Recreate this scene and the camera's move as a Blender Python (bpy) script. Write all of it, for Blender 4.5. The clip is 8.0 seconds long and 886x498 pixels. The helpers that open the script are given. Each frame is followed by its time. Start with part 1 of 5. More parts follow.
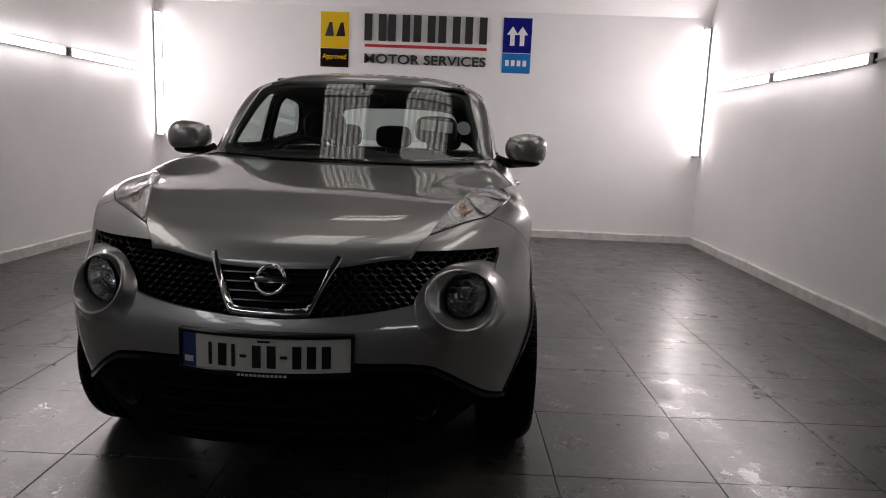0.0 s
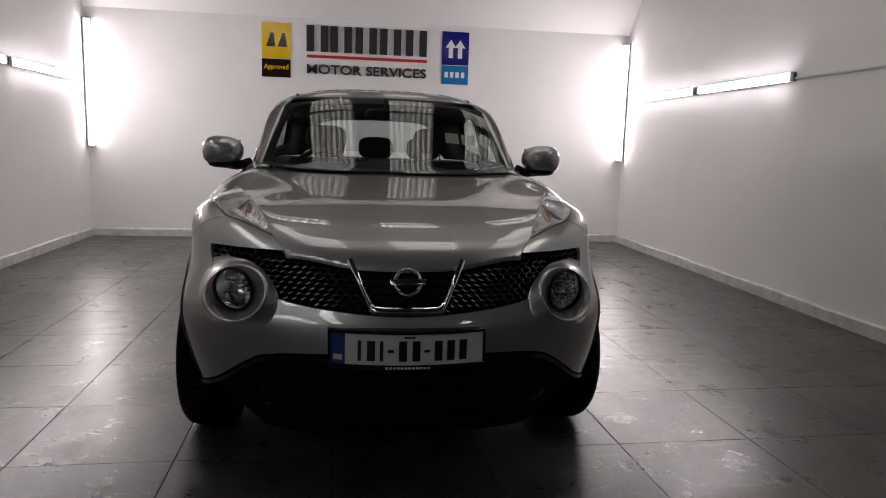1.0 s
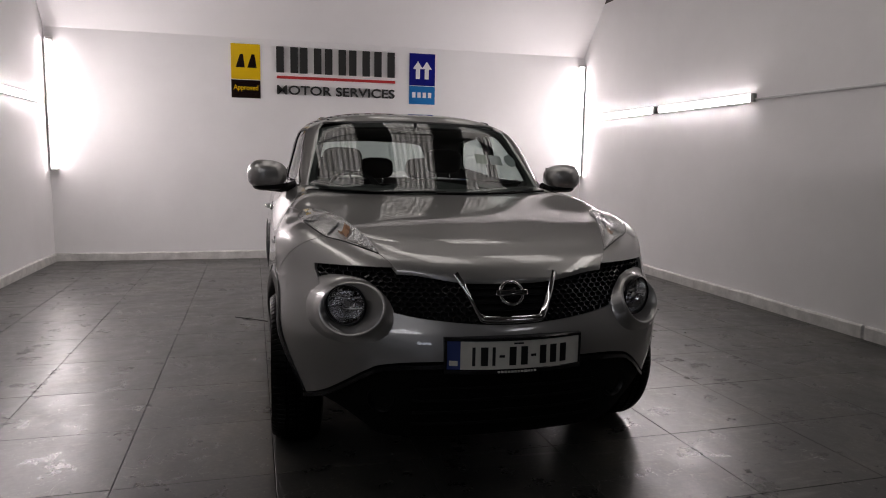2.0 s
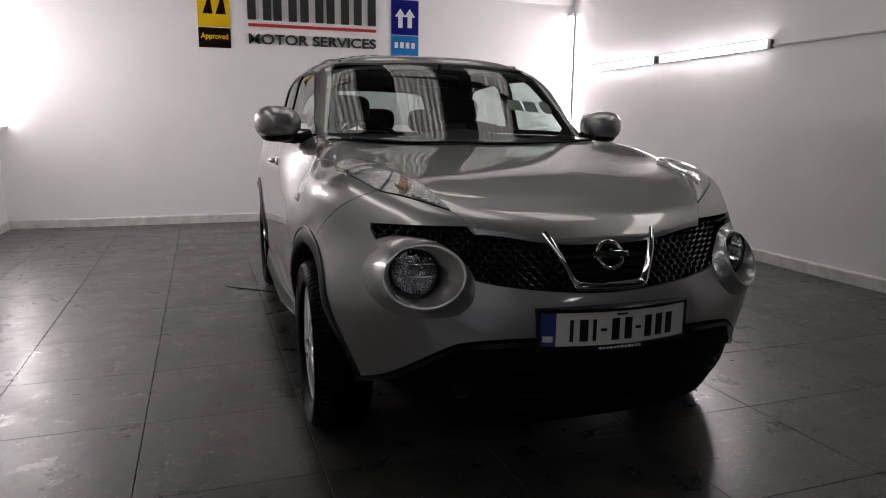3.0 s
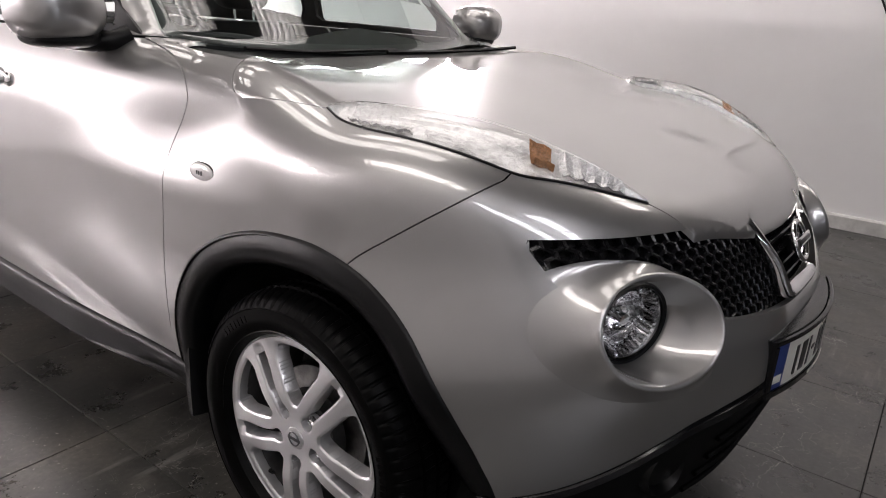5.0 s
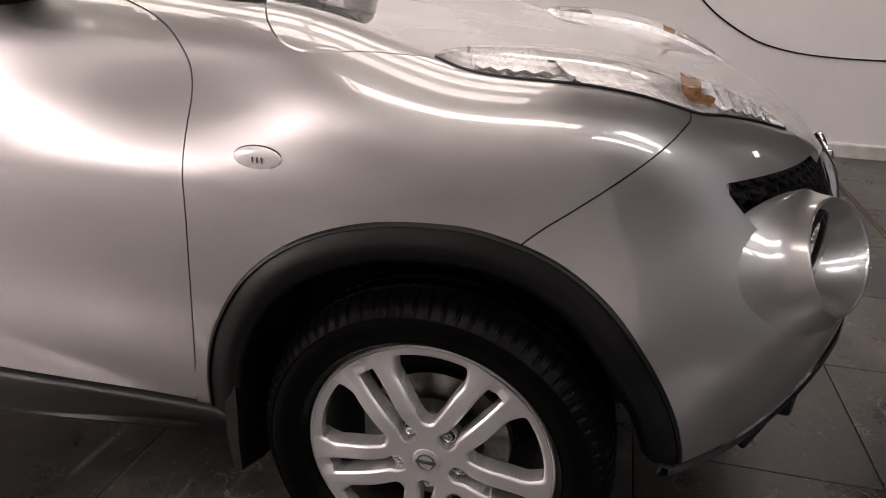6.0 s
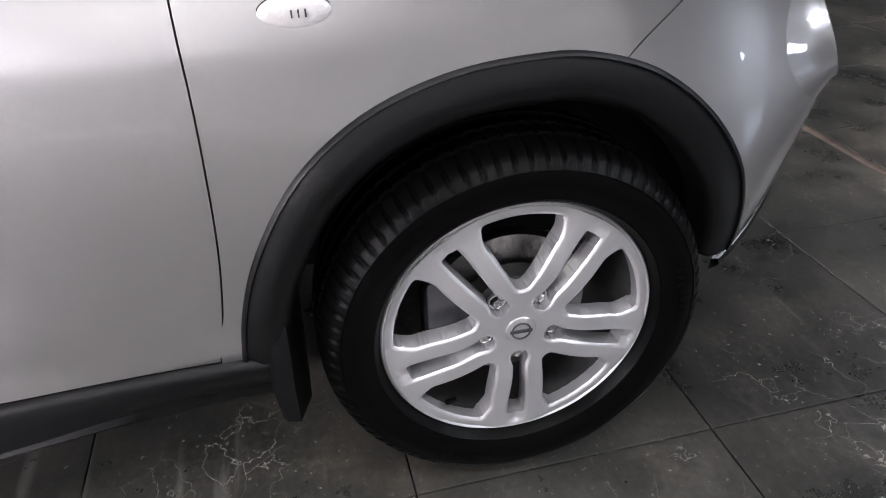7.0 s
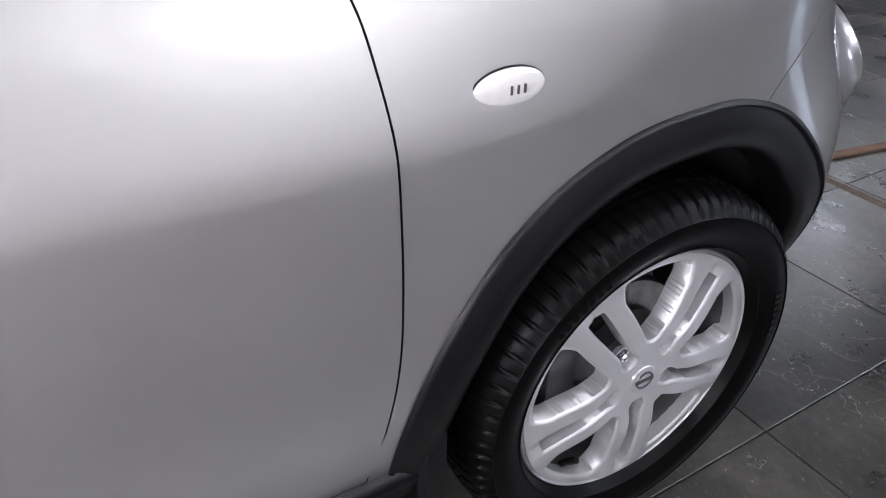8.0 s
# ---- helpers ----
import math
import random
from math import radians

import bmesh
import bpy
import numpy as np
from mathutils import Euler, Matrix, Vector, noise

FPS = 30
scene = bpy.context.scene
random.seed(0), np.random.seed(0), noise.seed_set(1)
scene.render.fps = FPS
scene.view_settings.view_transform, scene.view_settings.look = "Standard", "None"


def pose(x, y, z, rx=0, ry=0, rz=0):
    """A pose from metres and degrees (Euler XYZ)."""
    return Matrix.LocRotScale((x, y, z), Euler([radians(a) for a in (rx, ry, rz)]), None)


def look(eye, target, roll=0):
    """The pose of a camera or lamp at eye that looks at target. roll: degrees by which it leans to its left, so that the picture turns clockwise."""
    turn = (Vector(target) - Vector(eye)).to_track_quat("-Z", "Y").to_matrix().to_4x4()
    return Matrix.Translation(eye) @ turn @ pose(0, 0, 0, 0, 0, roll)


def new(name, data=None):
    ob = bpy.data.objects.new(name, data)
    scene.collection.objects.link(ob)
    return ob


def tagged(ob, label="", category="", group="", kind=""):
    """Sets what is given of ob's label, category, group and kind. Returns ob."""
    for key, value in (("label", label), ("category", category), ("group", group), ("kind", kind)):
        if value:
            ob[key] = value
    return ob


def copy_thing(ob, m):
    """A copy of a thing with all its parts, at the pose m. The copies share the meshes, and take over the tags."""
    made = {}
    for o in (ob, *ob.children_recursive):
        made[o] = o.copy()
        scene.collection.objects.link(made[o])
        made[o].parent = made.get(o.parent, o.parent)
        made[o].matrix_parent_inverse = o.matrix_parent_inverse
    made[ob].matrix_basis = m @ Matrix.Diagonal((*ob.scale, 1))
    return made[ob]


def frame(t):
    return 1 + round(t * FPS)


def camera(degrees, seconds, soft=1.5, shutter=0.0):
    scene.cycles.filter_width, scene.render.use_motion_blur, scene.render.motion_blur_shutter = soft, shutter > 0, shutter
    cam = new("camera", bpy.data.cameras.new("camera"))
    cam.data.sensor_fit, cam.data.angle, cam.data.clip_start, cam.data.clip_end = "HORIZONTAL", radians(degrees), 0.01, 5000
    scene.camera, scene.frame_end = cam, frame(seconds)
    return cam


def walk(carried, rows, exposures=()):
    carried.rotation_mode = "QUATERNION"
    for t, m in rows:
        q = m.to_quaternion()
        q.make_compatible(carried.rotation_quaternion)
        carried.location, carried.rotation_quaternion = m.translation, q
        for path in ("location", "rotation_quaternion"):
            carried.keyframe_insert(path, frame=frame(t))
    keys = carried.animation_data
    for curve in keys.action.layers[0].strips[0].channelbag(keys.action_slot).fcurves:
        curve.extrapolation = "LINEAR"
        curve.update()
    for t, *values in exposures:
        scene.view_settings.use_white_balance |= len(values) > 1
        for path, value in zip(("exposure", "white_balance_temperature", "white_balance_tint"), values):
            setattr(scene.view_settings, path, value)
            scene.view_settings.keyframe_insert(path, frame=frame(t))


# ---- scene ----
cam = camera(65.7, 8.0, 1.0)
PATH = [
    (0, (0.575, -2.722, 1.21), (0.513, -0.749, 0.884), 2.3),
    (0.5, (0.218, -2.869, 1.21), (0.314, -0.894, 0.904), 2.1),
    (1, (-0.194, -2.98, 1.222), (0.075, -1.021, 0.923), 1.8),
    (1.2, (-0.31, -3.102, 1.233), (-0.012, -1.147, 0.932), 1.0),
    (2.3, (-1.019, -3.028, 1.234), (-0.487, -1.115, 0.996), 1.0),
    (2.5, (-1.081, -2.895, 1.232), (-0.541, -0.988, 0.963), 0.9),
    (3, (-1.146, -2.56, 1.155), (-0.532, -0.69, 0.799), 0.6),
    (3.5, (-1.259, -2.192, 1.149), (-0.473, -0.423, 0.648), 0.2),
    (4, (-1.369, -1.792, 1.163), (-0.318, -0.201, 0.561), 0.4),
    (4.5, (-1.518, -1.397, 1.194), (-0.216, -0.027, 0.541), 1.7),
    (4.7, (-1.589, -1.226, 1.21), (-0.194, 0.05, 0.557), 2.4),
    (5.8, (-1.763, -0.404, 1.162), (-0.012, 0.242, 0.443), 2.9),
    (6, (-1.791, -0.266, 1.147), (-0.003, 0.198, 0.381), 1.7),
    (6.5, (-1.729, 0.039, 1.058), (0.027, 0.112, 0.103), -1.1),
    (7, (-1.667, 0.3, 1.044), (-0.018, -0.048, -0.033), -1.7),
    (7.5, (-1.542, 0.489, 1.033), (0.003, -0.146, -0.067), -0.4),
    (8, (-1.38, 0.674, 1.09), (0.077, -0.155, 0.0), 0.6),
]
EXPOSURES = [(0.0, 1.52, 6600, 20), (2.5, 1.47, 6600, 21), (3.5, 1.95, 6400, 18), (4.0, 2.55, 6350, 19), (4.5, 2.9, 6300, 19), (5.8, 3.15, 7050, 28), (6.1, 3.2, 6950, 27), (6.5, 3.9, 6200, 19), (7.0, 4.15, 6100, 20), (7.5, 4.15, 6050, 20), (8.0, 4.1, 5950, 20)]
walk(cam, [(t, look(eye, aim, roll)) for t, eye, aim, roll in PATH], EXPOSURES)

# ---- light ----
world = bpy.data.worlds.new("world")
scene.world = world
world.use_nodes = True
world.node_tree.nodes["Background"].inputs[0].default_value = (0.75, 0.8, 0.9, 1)
world.node_tree.nodes["Background"].inputs[1].default_value = 0.0

# ---- materials ----
def material(name, colour, rough=0.5, metal=0.0, coat=0.0, vary=0.0, scale=6.0, bump=0.0, bump_scale=60.0, rough_vary=0.0, emit=0.0, ior=1.5):
    """A principled surface with variation of colour, gloss and relief at two scales."""
    m = bpy.data.materials.new(name)
    m.use_nodes = True
    nt = m.node_tree
    b = nt.nodes["Principled BSDF"]
    b.inputs["Base Color"].default_value = (*colour, 1)
    b.inputs["Roughness"].default_value = rough
    b.inputs["Metallic"].default_value = metal
    b.inputs["Coat Weight"].default_value = coat
    b.inputs["Coat Roughness"].default_value = 0.03
    b.inputs["IOR"].default_value = ior
    if emit:
        b.inputs["Emission Color"].default_value = (*colour, 1)
        b.inputs["Emission Strength"].default_value = emit
    co = nt.nodes.new("ShaderNodeTexCoord")
    if vary or rough_vary:
        big = nt.nodes.new("ShaderNodeTexNoise")
        big.inputs["Scale"].default_value = scale
        big.inputs["Detail"].default_value = 8
        big.inputs["Roughness"].default_value = 0.65
        nt.links.new(co.outputs["Object"], big.inputs["Vector"])
        if vary:
            ramp = nt.nodes.new("ShaderNodeValToRGB")
            ramp.color_ramp.elements[0].position = 0.3
            ramp.color_ramp.elements[1].position = 0.7
            ramp.color_ramp.elements[0].color = (*[c * (1 - vary) for c in colour], 1)
            ramp.color_ramp.elements[1].color = (*[min(1, c * (1 + vary)) for c in colour], 1)
            nt.links.new(big.outputs["Fac"], ramp.inputs["Fac"])
            nt.links.new(ramp.outputs["Color"], b.inputs["Base Color"])
        if rough_vary:
            mr = nt.nodes.new("ShaderNodeMapRange")
            mr.inputs["To Min"].default_value = max(0.02, rough - rough_vary)
            mr.inputs["To Max"].default_value = min(1, rough + rough_vary)
            mr.inputs["From Min"].default_value = 0.3
            mr.inputs["From Max"].default_value = 0.7
            nt.links.new(big.outputs["Fac"], mr.inputs["Value"])
            nt.links.new(mr.outputs["Result"], b.inputs["Roughness"])
    if bump:
        fine = nt.nodes.new("ShaderNodeTexNoise")
        fine.inputs["Scale"].default_value = bump_scale
        fine.inputs["Detail"].default_value = 5
        nt.links.new(co.outputs["Object"], fine.inputs["Vector"])
        bp = nt.nodes.new("ShaderNodeBump")
        bp.inputs["Strength"].default_value = bump
        bp.inputs["Distance"].default_value = 0.004
        nt.links.new(fine.outputs["Fac"], bp.inputs["Height"])
        nt.links.new(bp.outputs["Normal"], b.inputs["Normal"])
    return m


def glass(name, colour, rough=0.0, base=0.06):
    """Thin clear pane: lets light straight through, reflects by angle."""
    m = bpy.data.materials.new(name)
    m.use_nodes = True
    nt = m.node_tree
    nt.nodes.remove(nt.nodes["Principled BSDF"])
    clear = nt.nodes.new("ShaderNodeBsdfTransparent")
    clear.inputs["Color"].default_value = (*colour, 1)
    gloss = nt.nodes.new("ShaderNodeBsdfGlossy")
    gloss.inputs["Roughness"].default_value = rough
    face = nt.nodes.new("ShaderNodeLayerWeight")
    face.inputs["Blend"].default_value = 0.5
    power = nt.nodes.new("ShaderNodeMath")
    power.operation = "POWER"
    power.inputs[1].default_value = 4.5
    nt.links.new(face.outputs["Facing"], power.inputs[0])
    fres = nt.nodes.new("ShaderNodeMath")
    fres.operation = "MULTIPLY_ADD"
    fres.inputs[1].default_value = 1.0 - base
    fres.inputs[2].default_value = base
    nt.links.new(power.outputs[0], fres.inputs[0])
    mix = nt.nodes.new("ShaderNodeMixShader")
    nt.links.new(fres.outputs[0], mix.inputs[0])
    nt.links.new(clear.outputs[0], mix.inputs[1])
    nt.links.new(gloss.outputs[0], mix.inputs[2])
    nt.links.new(mix.outputs[0], nt.nodes["Material Output"].inputs["Surface"])
    return m


PAINT = material("silver_paint", (0.375, 0.37, 0.365), 0.37, 0.84, 1.0, 0.0, 6.0, 0.012, 900.0)
PAINT.node_tree.nodes["Principled BSDF"].inputs["Coat IOR"].default_value = 1.8
PAINT.node_tree.nodes["Principled BSDF"].inputs["Coat Roughness"].default_value = 0.012
WALL = material("white_wall", (0.88, 0.87, 0.87), 0.75, 0, 0, 0.03, 1.3, 0.15, 25.0)
CEILING = material("white_ceiling", (0.88, 0.87, 0.87), 0.8, 0, 0, 0.02, 1.0)
BLACK = material("black_plastic", (0.0022, 0.0023, 0.0026), 0.34, 0, 0, 0.1, 20, 0.15, 900.0, ior=1.32)
MATT_BLACK = material("matt_black_plastic", (0.003, 0.003, 0.003), 0.7, 0, 0, 0.2, 20, 0.2, 500.0, ior=1.2)
DARK = material("dark_void", (0.008, 0.008, 0.008), 0.9)
RUBBER = material("tyre_rubber", (0.0015, 0.0015, 0.0015), 0.34, 0, 0, 0.25, 30, 0.12, 300, ior=1.14)
ALLOY = material("alloy", (0.58, 0.58, 0.59), 0.34, 0.75, 0.5)
CHROME = material("chrome", (0.75, 0.75, 0.76), 0.07, 1.0)
TUBE = material("tube_light", (1.0, 0.97, 0.94), 0.4, emit=21.0)
TUBE_SOFT = material("tube_light_soft", (1.0, 0.97, 0.94), 0.4, emit=11.0)
GROUT = material("grout", (0.02, 0.02, 0.02), 0.9)
HALL = material("hall_wall", (0.2, 0.195, 0.185), 0.85, 0, 0, 0.2, 2.0)
ROOF_SHEET = material("roof_sheet", (0.06, 0.057, 0.052), 0.6, 0.0, 0, 0.2, 4.0)
HOUSING = material("lamp_housing", (0.62, 0.62, 0.62), 0.4)
SKIRT = material("skirting_paint", (0.62, 0.61, 0.59), 0.7, 0, 0, 0.22, 9.0, 0.4, 40.0)
SIGN_YELLOW = material("sign_yellow", (0.80, 0.52, 0.01), 0.10)
SIGN_DARK = material("sign_dark", (0.012, 0.006, 0.005), 0.10)
SIGN_NAVY = material("sign_navy", (0.012, 0.015, 0.20), 0.10)
SIGN_BLUE = material("sign_blue", (0.02, 0.19, 0.50), 0.10)
SIGN_WHITE = material("sign_white", (0.8, 0.8, 0.82), 0.4)
SIGN_BLACK = material("sign_black", (0.022, 0.022, 0.022), 0.4)
SIGN_RED = material("sign_red", (0.50, 0.03, 0.03), 0.35)
TRIM = material("cabin_trim", (0.010, 0.010, 0.011), 0.8, 0, 0, 0.2, 30, 0.2, 400)
FRIT = material("black_ink", (0.006, 0.006, 0.007), 0.3)
GLOSS_BLACK = material("gloss_black_plastic", (0.006, 0.006, 0.007), 0.16, 0, 0, 0.1, 20, 0.05, 300, ior=1.42)
REFLECTOR = material("lamp_reflector", (0.72, 0.72, 0.73), 0.04, 1.0, 0, 0.3, 60, 0.7, 38)
FACETS = material("lamp_facets", (0.8, 0.8, 0.82), 0.18, 0.65, 0, 0.25, 160, 1.0, 200)
LAMP_BOWL = material("lamp_bowl", (0.8, 0.8, 0.81), 0.2, 0.6, 0, 0.3, 45, 1.0, 90)
AMBER = material("amber_plastic", (0.42, 0.21, 0.10), 0.22, 0.55, 0.6, 0.45, 90, 1.0, 260)
PLATE_WHITE = material("plate_white", (0.62, 0.61, 0.56), 0.45, 0, 0, 0.06, 30)
PLATE_BLUE = material("plate_blue", (0.02, 0.04, 0.17), 0.45)
GLASS = glass("window_glass", (0.72, 0.79, 0.77), 0.0, 0.075)
LENS = glass("lamp_lens", (0.97, 0.97, 0.97), 0.0, 0.04)


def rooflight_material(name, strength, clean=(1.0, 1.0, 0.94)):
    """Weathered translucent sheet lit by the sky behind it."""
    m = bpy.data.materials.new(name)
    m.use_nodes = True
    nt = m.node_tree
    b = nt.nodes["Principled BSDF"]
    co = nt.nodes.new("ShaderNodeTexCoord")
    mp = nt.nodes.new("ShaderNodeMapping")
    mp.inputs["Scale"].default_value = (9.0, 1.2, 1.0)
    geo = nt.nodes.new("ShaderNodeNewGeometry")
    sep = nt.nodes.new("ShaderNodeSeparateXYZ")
    # shading of the corrugation put into the glow: dimmer towards low z
    fold_shade = nt.nodes.new("ShaderNodeMapRange")
    fold_shade.inputs["From Min"].default_value, fold_shade.inputs["From Max"].default_value = 4.304, 4.334
    fold_shade.inputs["To Min"].default_value, fold_shade.inputs["To Max"].default_value = 0.16, 1.1
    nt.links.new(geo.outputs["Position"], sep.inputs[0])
    nt.links.new(sep.outputs["Z"], fold_shade.inputs["Value"])
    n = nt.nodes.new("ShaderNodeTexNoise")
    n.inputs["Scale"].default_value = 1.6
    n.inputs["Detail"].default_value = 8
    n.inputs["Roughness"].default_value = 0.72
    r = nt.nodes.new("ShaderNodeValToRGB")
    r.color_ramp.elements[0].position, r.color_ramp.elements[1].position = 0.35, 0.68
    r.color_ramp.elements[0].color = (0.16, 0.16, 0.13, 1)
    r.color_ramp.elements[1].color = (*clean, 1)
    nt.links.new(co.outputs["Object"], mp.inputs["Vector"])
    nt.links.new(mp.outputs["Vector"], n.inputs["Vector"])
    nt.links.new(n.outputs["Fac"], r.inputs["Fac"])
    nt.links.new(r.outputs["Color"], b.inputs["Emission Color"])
    glow_level = nt.nodes.new("ShaderNodeMath")
    glow_level.operation = "MULTIPLY"
    glow_level.inputs[1].default_value = strength
    nt.links.new(fold_shade.outputs["Result"], glow_level.inputs[0])
    nt.links.new(glow_level.outputs[0], b.inputs["Emission Strength"])
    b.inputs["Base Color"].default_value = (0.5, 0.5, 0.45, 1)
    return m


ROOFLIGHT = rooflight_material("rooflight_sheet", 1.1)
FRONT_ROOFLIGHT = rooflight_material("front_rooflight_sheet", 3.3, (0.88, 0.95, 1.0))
# stronger copy of the same sheet, for the added strips beside the walls
SIDE_ROOFLIGHT = rooflight_material("brighter_side_rooflight_sheet", 2.3)


def tile_material():
    """Dark slate-look tile: mottled, scuffed, with thin pale veins and uneven gloss."""
    m = bpy.data.materials.new("slate_tile")
    m.use_nodes = True
    nt = m.node_tree
    b = nt.nodes["Principled BSDF"]
    geo = nt.nodes.new("ShaderNodeNewGeometry")
    info = nt.nodes.new("ShaderNodeObjectInfo")

    def noise_at(scale, detail=6.0, rough=0.6, distort=0.0):
        n = nt.nodes.new("ShaderNodeTexNoise")
        n.inputs["Scale"].default_value = scale
        n.inputs["Detail"].default_value = detail
        n.inputs["Roughness"].default_value = rough
        n.inputs["Distortion"].default_value = distort
        nt.links.new(geo.outputs["Position"], n.inputs["Vector"])
        return n.outputs["Fac"]

    def ramp(value, stops):
        r = nt.nodes.new("ShaderNodeValToRGB")
        while len(r.color_ramp.elements) < len(stops):
            r.color_ramp.elements.new(0.5)
        for e, (pos, col) in zip(r.color_ramp.elements, stops):
            e.position, e.color = pos, (*col, 1)
        nt.links.new(value, r.inputs["Fac"])
        return r.outputs["Color"]

    def mix(kind, fac, a, bb):
        x = nt.nodes.new("ShaderNodeMix")
        x.data_type, x.blend_type = "RGBA", kind
        if isinstance(fac, float):
            x.inputs["Factor"].default_value = fac
        else:
            nt.links.new(fac, x.inputs["Factor"])
        nt.links.new(a, x.inputs["A"])
        nt.links.new(bb, x.inputs["B"])
        return x.outputs["Result"]

    cloud = ramp(noise_at(2.2, 8, 0.65), [(0.30, (0.013, 0.014, 0.0135)), (0.5, (0.034, 0.033, 0.030)), (0.70, (0.085, 0.076, 0.064))])
    speck = ramp(noise_at(60, 4, 0.6), [(0.35, (0.55, 0.55, 0.55)), (0.7, (1.3, 1.3, 1.3))])
    colour = mix("MULTIPLY", 0.7, cloud, speck)
    each = ramp(info.outputs["Random"], [(0.0, (0.8, 0.8, 0.8)), (1.0, (1.2, 1.2, 1.17))])
    colour = mix("MULTIPLY", 1.0, colour, each)
    # thin pale veins and scuffs
    v = nt.nodes.new("ShaderNodeTexVoronoi")
    v.feature = "DISTANCE_TO_EDGE"
    v.inputs["Scale"].default_value = 5.5
    w = nt.nodes.new("ShaderNodeTexNoise")
    w.inputs["Scale"].default_value = 3.0
    w.inputs["Detail"].default_value = 6
    nt.links.new(geo.outputs["Position"], w.inputs["Vector"])
    addv = nt.nodes.new("ShaderNodeVectorMath")
    addv.operation = "ADD"
    nt.links.new(geo.outputs["Position"], addv.inputs[0])
    nt.links.new(w.outputs["Color"], addv.inputs[1])
    nt.links.new(addv.outputs[0], v.inputs["Vector"])
    line = ramp(v.outputs["Distance"], [(0.0, (1, 1, 1)), (0.008, (0, 0, 0))])
    gate = ramp(noise_at(3.4, 5, 0.6), [(0.49, (0, 0, 0)), (0.62, (1, 1, 1))])
    veins = mix("MULTIPLY", 1.0, line, gate)
    scuff = ramp(noise_at(26, 6, 0.75, 1.5), [(0.62, (0, 0, 0)), (0.82, (1, 1, 1))])
    scuff = mix("MULTIPLY", 1.0, scuff, ramp(noise_at(1.7, 3, 0.5), [(0.44, (0, 0, 0)), (0.60, (1, 1, 1))]))
    dots = mix("MULTIPLY", 1.0, ramp(noise_at(70, 5, 0.7), [(0.625, (0, 0, 0)), (0.69, (1, 1, 1))]), ramp(noise_at(4.0, 5, 0.7), [(0.42, (0, 0, 0)), (0.58, (1, 1, 1))]))
    scuff = mix("LIGHTEN", 1.0, scuff, dots)
    turn = nt.nodes.new("ShaderNodeMapping")
    turn.inputs["Scale"].default_value = (1.6, 16.0, 1.0)
    turn.inputs["Rotation"].default_value = (0, 0, 1.1)
    nt.links.new(geo.outputs["Position"], turn.inputs["Vector"])
    drag = nt.nodes.new("ShaderNodeTexNoise")
    drag.inputs["Scale"].default_value = 1.3
    drag.inputs["Detail"].default_value = 7
    nt.links.new(turn.outputs[0], drag.inputs["Vector"])
    drags = mix("MULTIPLY", 1.0, ramp(drag.outputs["Fac"], [(0.60, (0, 0, 0)), (0.72, (0.24, 0.24, 0.24))]), ramp(noise_at(1.1, 4, 0.6), [(0.45, (0, 0, 0)), (0.6, (1, 1, 1))]))
    marks = mix("LIGHTEN", 1.0, mix("LIGHTEN", 1.0, veins, drags), scuff)
    pale = nt.nodes.new("ShaderNodeRGB")
    pale.outputs[0].default_value = (0.48, 0.46, 0.42, 1)
    scale = nt.nodes.new("ShaderNodeMath")
    scale.operation = "MULTIPLY"
    scale.inputs[1].default_value = 0.72
    nt.links.new(marks, scale.inputs[0])
    colour = mix("MIX", scale.outputs[0], colour, pale.outputs[0])
    b.inputs["IOR"].default_value = 1.7
    nt.links.new(colour, b.inputs["Base Color"])
    rr = nt.nodes.new("ShaderNodeMapRange")
    rr.inputs["From Min"].default_value, rr.inputs["From Max"].default_value = 0.3, 0.7
    rr.inputs["To Min"].default_value, rr.inputs["To Max"].default_value = 0.22, 0.42
    nt.links.new(noise_at(4.5, 8, 0.7), rr.inputs["Value"])
    nt.links.new(rr.outputs["Result"], b.inputs["Roughness"])
    bp = nt.nodes.new("ShaderNodeBump")
    bp.inputs["Strength"].default_value = 0.16
    bp.inputs["Distance"].default_value = 0.004
    nt.links.new(noise_at(14, 8, 0.65), bp.inputs["Height"])
    nt.links.new(bp.outputs["Normal"], b.inputs["Normal"])
    return m


FLOOR_TILE = tile_material()
DISC = material("brake_steel", (0.35, 0.34, 0.33), 0.3, 1.0, 0, 0.3, 40, 0.3, 200)
BARREL = material("wheel_barrel", (0.05, 0.05, 0.05), 0.45, 0.6, 0, 0.3, 30)
DARK_METAL = material("dark_metal", (0.09, 0.09, 0.095), 0.4, 0.7)
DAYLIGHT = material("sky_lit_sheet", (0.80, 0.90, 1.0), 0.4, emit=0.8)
FRAME_GREY = material("window_frame_paint", (0.35, 0.36, 0.37), 0.5, 0, 0, 0.1, 12)
WOOD = material("rough_timber", (0.08, 0.045, 0.025), 0.7, 0, 0, 0.35, 14, 0.5, 60)
OLD_STEEL = material("rusty_steel", (0.06, 0.042, 0.032), 0.55, 0.3, 0, 0.5, 25, 0.5, 120)
STICKER_GREY = material("sticker_grey", (0.35, 0.37, 0.38), 0.5)
STICKER_GREEN = material("sticker_green", (0.30, 0.36, 0.28), 0.5)
LENS_RIBBED = material("repeater_plastic", (0.62, 0.61, 0.60), 0.15, 0.2, 0.8, 0.06, 60, 0.15, 260)

